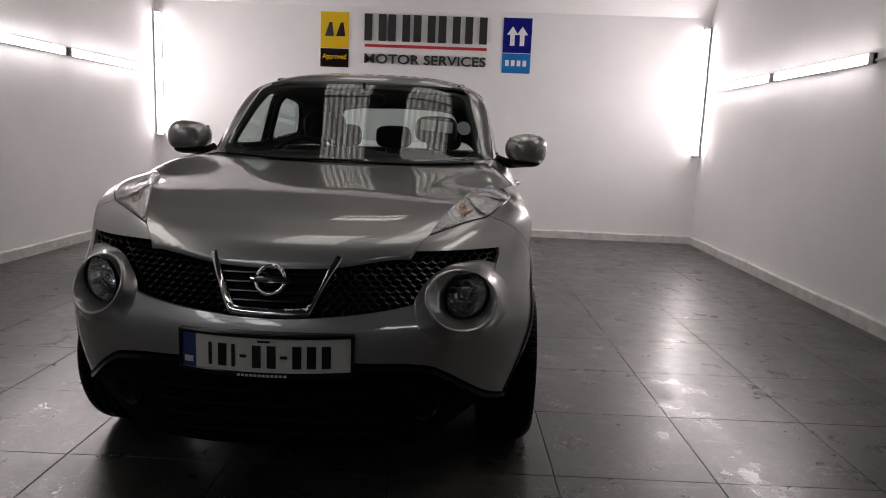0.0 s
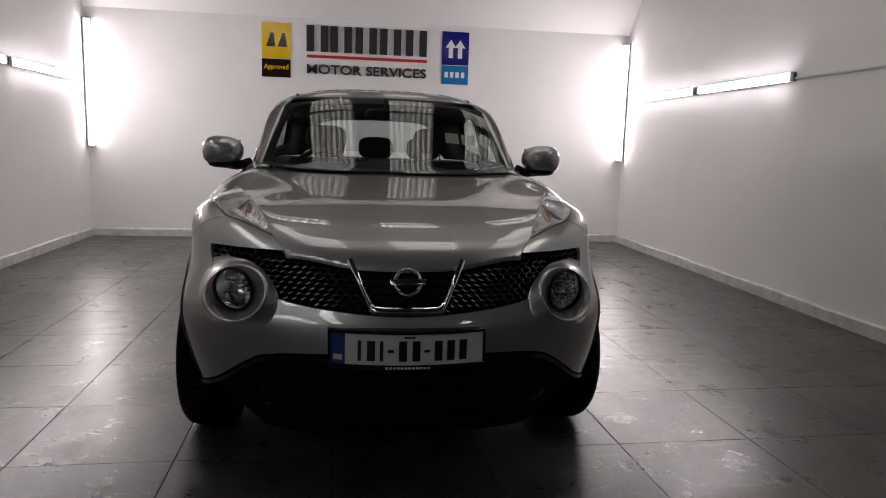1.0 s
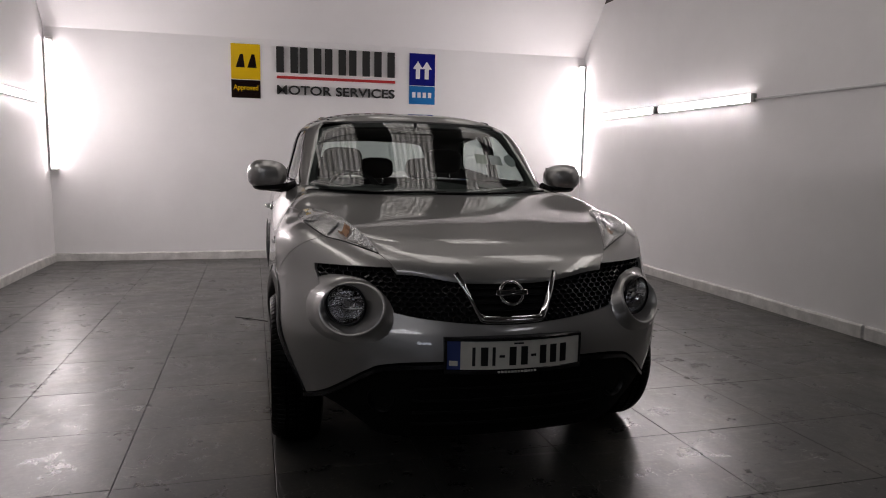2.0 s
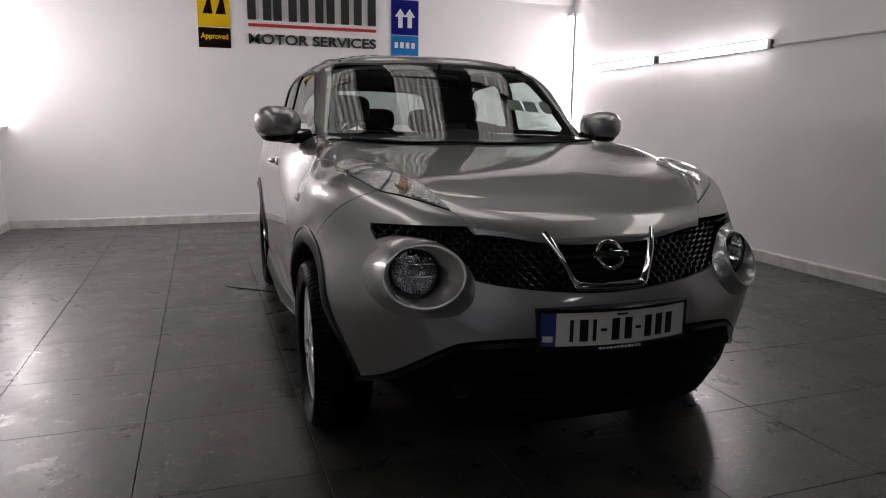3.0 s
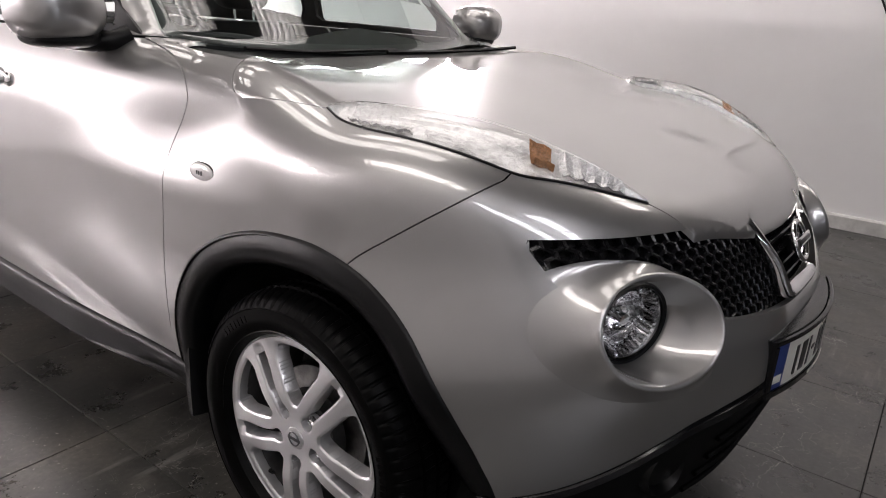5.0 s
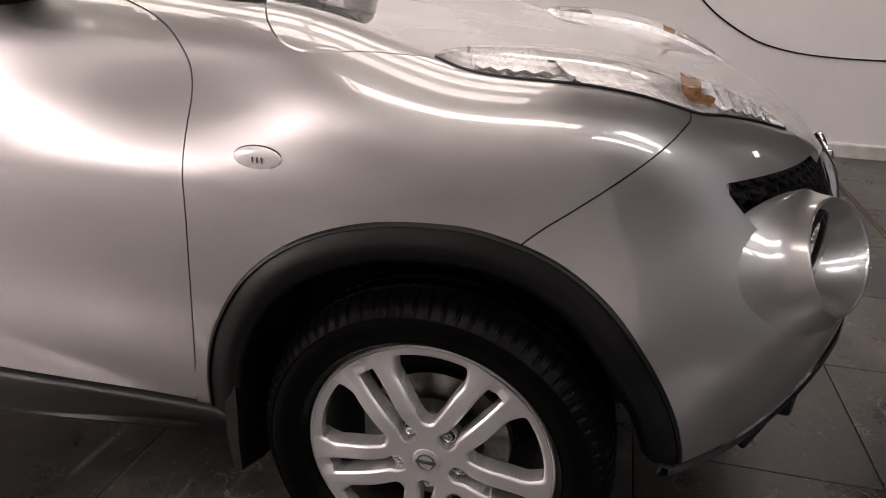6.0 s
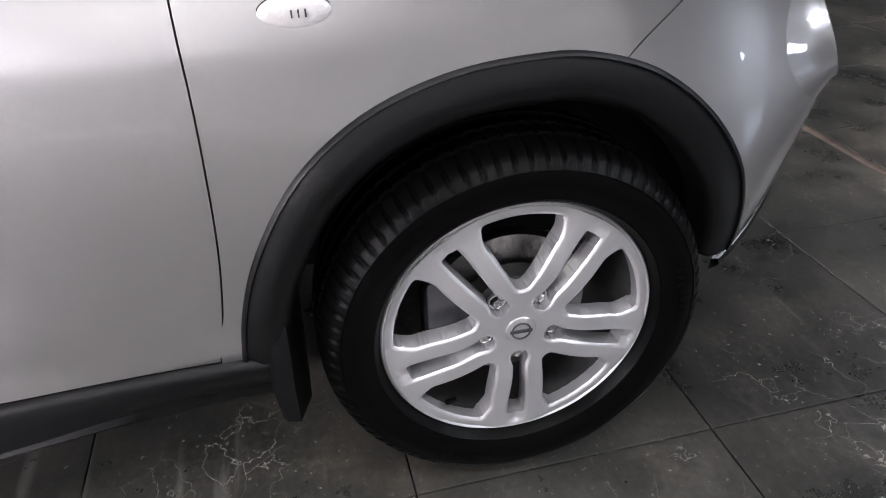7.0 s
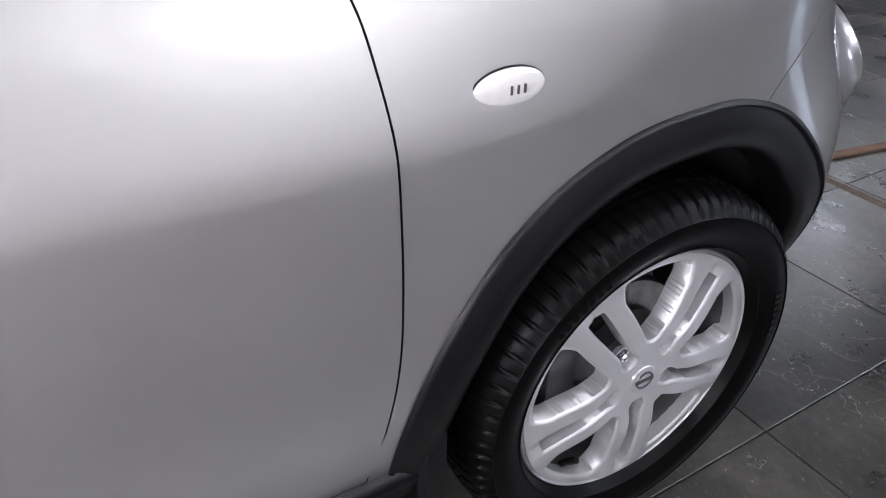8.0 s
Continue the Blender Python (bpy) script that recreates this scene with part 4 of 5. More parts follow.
for s in (-1, 1):
    arch_trim(0.0, s)
    arch_trim(REAR, s)
    # mud flap behind the front wheel
    rings = []
    for z, y, t in ((0.445, 0.385, 0.02), (0.36, 0.392, 0.026), (0.29, 0.395, 0.026), (0.225, 0.388, 0.02)):
        rings.append([(s * 0.850, y, z), (s * 0.854, y - t, z), (s * 0.80, y - t - 0.02, z), (s * 0.66, y - t - 0.02, z), (s * 0.66, y + 0.005, z), (s * 0.84, y + 0.008, z)])
    v, f = sweep(rings, True)
    f.append(tuple(range(len(v) - 6, len(v))))
    link_mesh("mud_flap", v, f, BLACK, car, "black plastic mud flap")
    # sill
    rings = []
    ys = np.linspace(0.40, 2.06, 34)
    for y, x in zip(ys, -skin([(-0.2, min(max(y, 0.47), 2.0), 0.36) for y in ys], (-1, 0, 0))[:, 0]):
        k = float(ease(np.array(y), 0.42, 0.95))
        rings.append([(s * (x - 0.03), y, 0.352), (s * (x + 0.004), y, 0.346), (s * (x + 0.012), y, 0.335), (s * (x + 0.006 + 0.012 * k), y, 0.318 - 0.02 * k), (s * (x + 0.004 + 0.022 * k), y, 0.30 - 0.03 * k),
                      (s * (x - 0.012 + 0.006 * k), y, 0.288 - 0.03 * k), (s * (x - 0.01 + 0.018 * k), y, 0.268 - 0.02 * k), (s * (x - 0.02 + 0.014 * k), y, 0.255 - 0.02 * k), (s * (x - 0.09), y, 0.235), (s * (x - 0.16), y, 0.26)])
    v, f = sweep(rings, False)
    link_mesh("sill_cladding", v, f, BLACK, car, "black plastic sill cladding", sharp=60)


# ---- front of the car ----
def eye_frame(a, b):
    u = np.array([math.cos(a), math.sin(a), 0])
    n = np.array([math.sin(a), -math.cos(a), 0])
    v = np.array([0, 0, math.cos(b)]) + n * math.sin(b)
    n = np.cross(v, u) * -1
    n = n / np.linalg.norm(n)
    if n[1] > 0:
        n = -n
    c = EYE_C * (-1, 1, 1)
    return c, u, v, n


def headlight(s):
    """Round lamp in a body-coloured bezel; built for the car's right side and turned over for the left."""
    c, u, v, n = eye_frame(LENS_TURN, 0.05)
    c, ru, rv, rn = eye_frame(EYE_TURN, EYE_TILT)
    m = 72
    rings = []
    lens_c = np.array([-0.590, -0.590, 0.711])
    ramp = [0.003 + 0.066 * min(1.0, max(0.0, 0.55 - 0.55 * math.sin(2 * math.pi * i / m) - 0.25 * math.cos(2 * math.pi * i / m))) for i in range(m)]
    feet = front_skin([(c[0] + (0.122 + k) * math.cos(2 * math.pi * i / m), c[2] + (0.104 + k) * math.sin(2 * math.pi * i / m)) for i, k in enumerate(ramp)], -0.003)
    for i in range(m):
        a = 2 * math.pi * i / m
        ca, sa = math.cos(a), math.sin(a)
        rim = lambda r: c + (EYE_R[0] + r) * ca * ru + (EYE_R[1] + r) * sa * rv + rn * (0.0064 * (0.45 - ca * ca) + 0.0115 * (0.5 - sa * sa))
        foot = feet[i]
        crest = rim(0.0) + rn * 0.006
        shoulder = rim(0.006) - rn * 0.004
        back = rim(0.016) - rn * 0.05
        base = lens_c + 0.078 * ca * u + 0.078 * sa * v
        ring = [base - n * 0.02, base, base * 0.5 + rim(-0.012) * 0.5 - rn * 0.004, rim(-0.008) + rn * 0.0005, rim(-0.004) + rn * 0.005, crest, rim(0.004) + rn * 0.003, shoulder]
        for t in (0.25, 0.5, 0.75, 1.0):
            p = (1 - t) ** 2 * shoulder + 2 * t * (1 - t) * (back * 0.3 + foot * 0.7) + t * t * foot
            ring.append(p)
        rings.append([tuple(q * np.array([-s, 1, 1])) for q in ring])
    vv, ff = sweep(rings, False, closed=True)
    ob = link_mesh("headlight", vv, ff, PAINT, car, "round headlight in a silver bezel", sharp=60)
    flip = np.array([-s, 1, 1])

    def disc(profile, mat, name, label=""):
        """Turned about the lamp's axis; profile in (depth, radius)."""
        rr = []
        for i in range(m):
            a = 2 * math.pi * i / m
            rr.append([tuple((lens_c + n * d + r * math.cos(a) * u + r * math.sin(a) * v) * flip) for d, r in profile])
        x, y = sweep(rr, False, closed=True)
        return link_mesh(name, x, y, mat, ob, label)

    disc([(0.004, 0.0785), (0.010, 0.076), (0.008, 0.071), (-0.01, 0.070)], BLACK, "lamp_ring", "black ring")
    disc([(0.004, 0.0705), (0.016, 0.055), (0.024, 0.03), (0.027, 0.0001)], LENS, "lamp_glass", "clear domed glass")
    disc([(0.0, 0.070), (-0.02, 0.066), (-0.05, 0.052), (-0.07, 0.03), (-0.075, 0.012)], REFLECTOR, "reflector", "faceted mirror bowl")
    # flutes of the reflector
    for i in range(22):
        a = math.pi * (-0.55 + 1.1 * i / 21)
        d = math.cos(a) * u + math.sin(a) * v
        p = [lens_c + n * (-0.004) + d * 0.066, lens_c - n * 0.030 + d * 0.058]
        x, y = tube([tuple(q * flip) for q in p], 0.0028, 5)
        link_mesh("flute", x, y, CHROME, ob)
    # bulb with its shield, and the shelf across the bowl
    x, y = tube([tuple((lens_c - n * k) * flip) for k in (0.07, 0.03, 0.012)], 0.011, 12)
    link_mesh("bulb_shield", x, y, CHROME, ob)
    for h in (0.018, -0.022):
        p = [lens_c - n * 0.035 + u * k + v * (h + 0.1 * k * k / 0.06) for k in np.linspace(-0.052, 0.052, 9)]
        x, y = tube([tuple(q * flip) for q in p], 0.004, 6)
        link_mesh("reflector_rib", x, y, CHROME, ob)
    return ob


for s in (-1, 1):
    headlight(s)

# grille: dark backing, honeycomb wings, slats, chrome frame and emblem
panel("grille_backing", nose, step(-82, 82, 1.0), step(2, 26, 0.8), [("xz", GRILLE, 1)], DARK, car, gap=-0.02, offset=-0.034)
V_ARM = lambda z: 0.112 + (z - 0.672) * 0.5


def honeycomb():
    px, pz, r = 0.030, 0.0165, 0.0032
    cells = np.array([(0.10 + (i + 0.5 * (j % 2)) * px, 0.655 + j * pz) for j in range(13) for i in range(24)])
    keep = (cells[:, 0] > V_ARM(cells[:, 1]) + 0.012) & (outside(cells, GRILLE) < 0.004)
    keep &= np.hypot((cells[:, 0] - 0.574) / 0.125, (cells[:, 1] - 0.70) / 0.113) > 1.0
    cells = cells[keep]
    hexa = np.array([(0.5, -0.34), (0.5, 0.34), (0.0, 0.66), (-0.5, 0.34), (-0.5, -0.34), (0.0, -0.66)])
    outer = front_skin((cells[:, None] + hexa * (px * 1.02, pz * 1.5)).reshape(-1, 2), -0.020).reshape(-1, 6, 3)
    inner = front_skin((cells[:, None] + hexa * (px - 2 * r, (pz - r * 0.9) * 1.35)).reshape(-1, 2), -0.017).reshape(-1, 6, 3)
    deep = inner + (0, 0.02, 0)
    verts = np.concatenate([outer, inner, deep], 1).reshape(-1, 3)
    faces = []
    for o in range(0, len(verts), 18):
        for k in range(6):
            n = (k + 1) % 6
            faces.append((o + k, o + n, o + 6 + n, o + 6 + k))
            faces.append((o + 6 + k, o + 6 + n, o + 12 + n, o + 12 + k))
    for s in (-1, 1):
        link_mesh("grille_mesh", sided(verts, s), faces, GLOSS_BLACK, car, "gloss black honeycomb grille mesh", smooth=False)


honeycomb()
for z in (0.698, 0.724, 0.750, 0.776, 0.802, 0.824):
    w = V_ARM(z) - 0.006
    rings = []
    for p in front_skin([(x, z) for x in np.linspace(-w, w, 15)], -0.016):
        rings.append([(p[0], p[1] - 0.004, p[2] + 0.003), (p[0], p[1] - 0.006, p[2] - 0.001), (p[0], p[1] + 0.02, p[2] - 0.007), (p[0], p[1] + 0.02, p[2] + 0.001)])
    v, f = sweep(rings, True)
    link_mesh("grille_slat", v, f, GLOSS_BLACK, car)
v_line = curve_points([(-0.196, 0.832, 1), (-0.155, 0.752), (-0.122, 0.688), (-0.098, 0.672), (0.0, 0.669), (0.098, 0.672), (0.122, 0.688), (0.155, 0.752), (0.196, 0.832, 1)], 6, closed=False)
rings = []
v_base = front_skin(v_line)
for i, q in enumerate(v_line):
    t = v_line[min(i + 1, len(v_line) - 1)] - v_line[max(i - 1, 0)]
    t = t / np.linalg.norm(t)
    side = np.array([-t[1], t[0]])
    wide = 0.0095 + 0.004 * (1 - min(1, abs(q[1] - 0.67) / 0.05))
    base = v_base[i]
    ring = []
    for k, d in ((-1.0, -0.02), (-1.0, 0.006), (-0.55, 0.013), (0.2, 0.014), (1.0, 0.004), (1.0, -0.02)):
        w = q + side * wide * k
        ring.append((w[0], base[1] - d * (1 - 0.6 * float(ease(np.array(q[1]), 0.74, 0.825))), w[1]))
    rings.append(ring)
v, f = sweep(rings, True)
link_mesh("grille_frame", v, f, CHROME, car, "chrome frame round the grille centre", sharp=50)
emblem_y = front_skin([(0, 0.764)])[0][1] - 0.018
emblem_tilt = pose(0, emblem_y, 0.764, -24, 0, 0)
v, f = tube([tuple(emblem_tilt @ Vector((0.043 * math.cos(a), 0, 0.043 * math.sin(a)))) for a in np.linspace(0, 2 * math.pi, 40, endpoint=False)], 0.0062, 10, closed=True)
emblem = link_mesh("emblem", v, f, CHROME, car, "chrome ring emblem with a cross bar")
bm = bmesh.new()
box(bm, (-0.061, -0.010, -0.011), (0.061, 0.002, 0.011), 0.003, emblem_tilt)
part("bar", bm, CHROME, emblem)
bm = bmesh.new()
box(bm, (-0.046, -0.0115, -0.0045), (0.046, -0.0095, 0.0045), 0.0005, emblem_tilt)
part("dark_strip", bm, FRIT, emblem)
bm = bmesh.new()
box(bm, (-0.02, 0.0, -0.02), (0.02, 0.03, 0.02), 0.004, emblem_tilt)
part("emblem_mount", bm, GLOSS_BLACK, emblem)


# number plate with its holder, bowed with the bumper; the characters are plain bars
PLATE_Y, PLATE_BOW = -0.816, 0.62


def bowed(name, x0, x1, y0, y1, z0, z1, mat, parent, label="", bevel=0.0):
    """A bar along x that follows the bow of the bumper."""
    n = max(2, int((x1 - x0) / 0.03) + 1)
    rings = []
    for x in np.linspace(x0, x1, n):
        y = PLATE_Y + PLATE_BOW * x * x
        rings.append([(x, y + y0, z0 + bevel), (x, y + y0 + bevel, z0), (x, y + y1, z0), (x, y + y1, z1), (x, y + y0 + bevel, z1), (x, y + y0, z1 - bevel)] if bevel else
                     [(x, y + y0, z0), (x, y + y1, z0), (x, y + y1, z1), (x, y + y0, z1)])
    v, f = sweep(rings, True)
    k = len(rings[0])
    f += [tuple(range(k)), tuple(range(len(v) - k, len(v)))]
    return link_mesh(name, v, f, mat, parent, label, smooth=False)


holder = bowed("plate_holder", -0.263, 0.263, 0.004, 0.040, 0.486, 0.618, GLOSS_BLACK, car, "black number plate holder", 0.004)
for x0, x1, z0, z1 in ((-0.263, 0.263, 0.607, 0.618), (-0.263, 0.263, 0.486, 0.5035), (-0.263, -0.254, 0.5035, 0.607), (0.254, 0.263, 0.5035, 0.607)):
    bowed("frame_bar", x0, x1, -0.005, 0.003, z0, z1, GLOSS_BLACK, holder, "", 0.002)
for x0, x1, mat, name in ((-0.254, -0.2065, PLATE_BLUE, "blue_band"), (-0.2065, 0.254, PLATE_WHITE, "plate")):
    bowed(name, x0, x1, 0.0, 0.0035, 0.5035, 0.607, mat, holder)
bars = [(-0.160, 0.011), (-0.122, 0.026), (-0.088, 0.011), (-0.058, 0.020), (-0.018, 0.026), (0.026, 0.026), (0.062, 0.020), (0.100, 0.026), (0.142, 0.026), (0.184, 0.026)]
for i, (x, w) in enumerate(bars):
    h = 0.0045 if i in (3, 6) else 0.034
    bowed("plate_bar", x - w / 2, x + w / 2, -0.0012, 0.001, 0.551 - h, 0.551 + h, FRIT, holder)
for x0, x1, z0, z1, mat in ((-0.245, -0.216, 0.517, 0.535, PLATE_WHITE), (-0.015, 0.022, 0.594, 0.600, FRIT)):
    bowed("plate_bar", x0, x1, -0.0012, 0.001, z0, z1, mat, holder)
for i in range(12):
    bowed("small_bar", -0.075 + i * 0.0125, -0.066 + i * 0.0125, -0.0062, -0.004, 0.4915, 0.4985, PLATE_WHITE, holder)

# fog lamps and the lower intake
for s in (-1, 1):
    c = front_skin([(0.470, 0.372)], -0.012)[0] * (s, 1, 1)
    d = Vector((s * 0.35, -0.94, 0)).normalized()
    m = Matrix.Translation(c) @ d.to_track_quat("X", "Z").to_matrix().to_4x4()
    for name, prof, mat in (("fog_lamp", [(-0.03, 0.058), (0.0, 0.054), (0.006, 0.050), (-0.004, 0.042), (-0.02, 0.039)], BLACK), ("fog_reflector", [(-0.012, 0.038), (-0.03, 0.03), (-0.045, 0.0001)], REFLECTOR),
                            ("fog_glass", [(-0.010, 0.040), (-0.002, 0.025), (0.001, 0.0001)], LENS)):
        v, f = spun(prof, 32)
        ob = link_mesh(name, [m @ Vector(q) for q in v], f, mat, car if name == "fog_lamp" else fog)
        if name == "fog_lamp":
            fog = ob
    # upper lip of the lower bumper
    line = curve_points([(0.20, 0.512), (0.45, 0.500), (0.53, 0.468), (0.59, 0.422), (0.67, 0.358), (0.74, 0.322)], 4, closed=False)
    rings = []
    for p in front_skin(line):
        rings.append([(p[0] * s, p[1] + 0.01, p[2] + 0.012), (p[0] * s, p[1] - 0.006, p[2] + 0.008), (p[0] * s, p[1] - 0.008, p[2] - 0.006), (p[0] * s, p[1] + 0.012, p[2] - 0.012)])
    v, f = sweep(rings, True)
    link_mesh("bumper_lip", v, f, GLOSS_BLACK, car, "black lip under the bumper")
for z in (0.27, 0.32, 0.37, 0.42):
    rings = []
    for p in front_skin([(x, z) for x in np.linspace(-0.36, 0.36, 13)], -0.004):
        rings.append([(p[0], p[1], p[2] + 0.006), (p[0], p[1] - 0.004, p[2]), (p[0], p[1], p[2] - 0.006), (p[0], p[1] + 0.02, p[2])])
    v, f = sweep(rings, True)
    link_mesh("intake_bar", v, f, MATT_BLACK, car)


# upper lamp units along the bonnet
def upper_lamp(s):
    n = 53
    inner = curve_points(LAMP_IN, 8, closed=False)
    outer = curve_points(LAMP_OUT, 8, closed=False)
    pick = lambda line, t: np.array([np.interp(t, np.linspace(0, 1, len(line)), line[:, k]) for k in (0, 1)]).T
    ts = np.linspace(0, 1, n)
    a, b = pick(inner, ts), pick(outer, ts)
    across = np.linspace(0, 1, 13)

    def sheet(hump, drop, lo=0.0, hi=1.0, inset=0.0, wave=0.0):
        verts, flat = [], []
        use = [t for t in ts if lo <= t <= hi]
        for t in use:
            i = list(ts).index(t)
            for k in across:
                kk = inset + (1 - 2 * inset) * k
                q = a[i] * (1 - kk) + b[i] * kk
                flat.append((-q[0], q[1], 0.4))
        flat = iter(skin(flat, (0, 0, 1)))
        for row, t in enumerate(use):
            for k in across:
                kk = inset + (1 - 2 * inset) * k
                p = next(flat) + (0, 0, wave * (row % 2 - 0.5))
                rise = hump * math.sin(math.pi * min(1, t * 0.97 + 0.015)) ** 0.75 * max(0.0, 1 - kk) ** 0.8 * (0.35 + 0.65 * min(1, kk * 7))
                verts.append((p[0] * -s, p[1], p[2] + 0.003 + rise - drop * (math.sin(math.pi * k) ** 0.6) * math.sin(math.pi * t) ** 0.5))
        m, faces = len(across), []
        for i in range(len(use) - 1):
            for j in range(m - 1):
                faces.append((i * m + j, i * m + j + 1, (i + 1) * m + j + 1, (i + 1) * m + j))
        return verts, faces

    v, f = sheet(0.036, 0.042)
    unit = link_mesh("upper_lamp", v, f, LAMP_BOWL, car, "wedge-shaped sidelight and indicator unit", sharp=80)
    v, f = sheet(0.036, 0.0)
    link_mesh("lens", v, f, LENS, unit, "clear plastic lens", sharp=80)
    edge = v[0::len(across)]
    w, g = sweep([[p, (p[0], p[1], p[2] - 0.016), (p[0] + s * 0.004, p[1], p[2] - 0.045)] for p in edge], False)
    link_mesh("inner_wall", w, g, LAMP_BOWL, unit, sharp=80)
    v, f = sheet(0.036, 0.018, 0.07, 0.27, 0.12, 0.005)
    link_mesh("ribbed_bowl", v, f, FACETS, unit, "ribbed clear reflector", sharp=20)
    v, f = sheet(0.036, 0.030, 0.27, 0.36, 0.30, 0.003)
    link_mesh("indicator", v, f, AMBER, unit, "ribbed amber indicator", sharp=80)
    v, f = sheet(0.036, 0.028, 0.62, 0.86, 0.10, 0.005)
    link_mesh("sidelight", v, f, FACETS, unit, "faceted sidelight", sharp=80)
    v, f = sheet(0.036, 0.032, 0.42, 0.60, 0.0)
    link_mesh("mirror_plate", v, f, LAMP_BOWL, unit, sharp=80)
    # dark seal along the outer edge and raised inner wall
    line = []
    for p in skin([(-q[0], q[1], 0.4) for q in curve_points(LAMP_OUT, 6, closed=False)], (0, 0, 1)):
        line.append((p[0] * -s, p[1], p[2] + 0.001))
    v, f = tube(line, 0.0028, 6)
    link_mesh("seal", v, f, FRIT, unit, "black rubber seal")
    return unit


for s in (-1, 1):
    upper_lamp(s)


# ---- wheels ----
def trimmed_sheet(us, vs, at, value, lip):
    """A grid of points at(u, v) cut where value(u, v) is positive, its rim turned back along -x."""
    U, V = np.meshgrid(us, vs, indexing="ij")
    nu, nv = U.shape
    u, v = U.ravel().copy(), V.ravel().copy()
    inside = value(u, v) < 0
    idx = np.arange(nu * nv).reshape(nu, nv)
    quads = np.stack([idx[:-1, :-1], idx[1:, :-1], idx[1:, 1:], idx[:-1, 1:]], -1).reshape(-1, 4)
    keep = quads[inside[quads].sum(1) >= 2]
    edge = np.unique(keep[~inside[keep]])
    du, dv = us[1] - us[0], vs[1] - vs[0]
    for _ in range(5):
        p0 = value(u[edge], v[edge])
        gu = (value(u[edge] + du * 0.1, v[edge]) - p0) / 0.1
        gv = (value(u[edge], v[edge] + dv * 0.1) - p0) / 0.1
        g2 = np.maximum(gu * gu + gv * gv, 1e-10)
        u[edge] += np.clip(-p0 * gu / g2, -0.7, 0.7) * du
        v[edge] += np.clip(-p0 * gv / g2, -0.7, 0.7) * dv
    P = at(u, v)
    used = np.unique(keep)
    remap = np.full(nu * nv, -1)
    remap[used] = np.arange(len(used))
    verts, faces = P[used], remap[keep]
    count = {}
    for f in faces:
        for a, b in zip(f, np.roll(f, -1)):
            key = (min(a, b), max(a, b))
            count[key] = count.get(key, 0) + 1
    rim = [k for k, c in count.items() if c == 1]
    ids = sorted({i for k in rim for i in k})
    back = {i: len(verts) + n for n, i in enumerate(ids)}
    verts = np.concatenate([verts, verts[ids] + (-lip, 0, 0)])
    return verts, [tuple(f) for f in faces] + [(a, b, back[b], back[a]) for a, b in rim]


def spoke_frame(a, r):
    """Along and off the axis of the nearest spoke pair."""
    t = (a + math.pi / 2 + math.pi / 5) % (2 * math.pi / 5) - math.pi / 5
    return r * np.cos(t), np.abs(r * np.sin(t))


def spoke_edges(a, r):
    """Signed distance to the nearest edge of the five spoke pairs: negative on metal."""
    along, off = spoke_frame(a, r)
    half = 0.041 + 0.007 * ease(along, 0.07, 0.16) + 0.014 * ease(r, 0.172, 0.212)
    window = smax(smax(r - 0.2085, half - off, 0.012), 0.080 - r, 0.006)
    slot = smax(smax(off - (0.0105 + 0.005 * ease(along, 0.08, 0.18)), r - 0.197, 0.004), 0.050 - along, 0.004)
    pocket = np.hypot(along - 0.060, off) - 0.0150
    return np.maximum(-window, -smin(slot, pocket, 0.008))


def face_depth(a, r):
    d = spoke_edges(a, r)
    along, off = spoke_frame(a, r)
    dish = 0.006 * ease(r, 0.03, 0.12) - 0.010 * ease(r, 0.10, 0.21)
    bevel = 0.004 * np.clip(1 + d / 0.0040, 0, 1) * ease(r, 0.035, 0.08)
    valley = 0.007 * np.clip(1 - off / (0.004 + 0.016 * ease(r, 0.168, 0.20)), 0, 1) * ease(r, 0.165, 0.196) * ease(-r, -0.222, -0.210)
    ridge = 0.004 * np.clip((off - 0.036) / 0.03, 0, 1) * ease(r, 0.10, 0.20)
    return dish - np.maximum(bevel, valley) - ridge


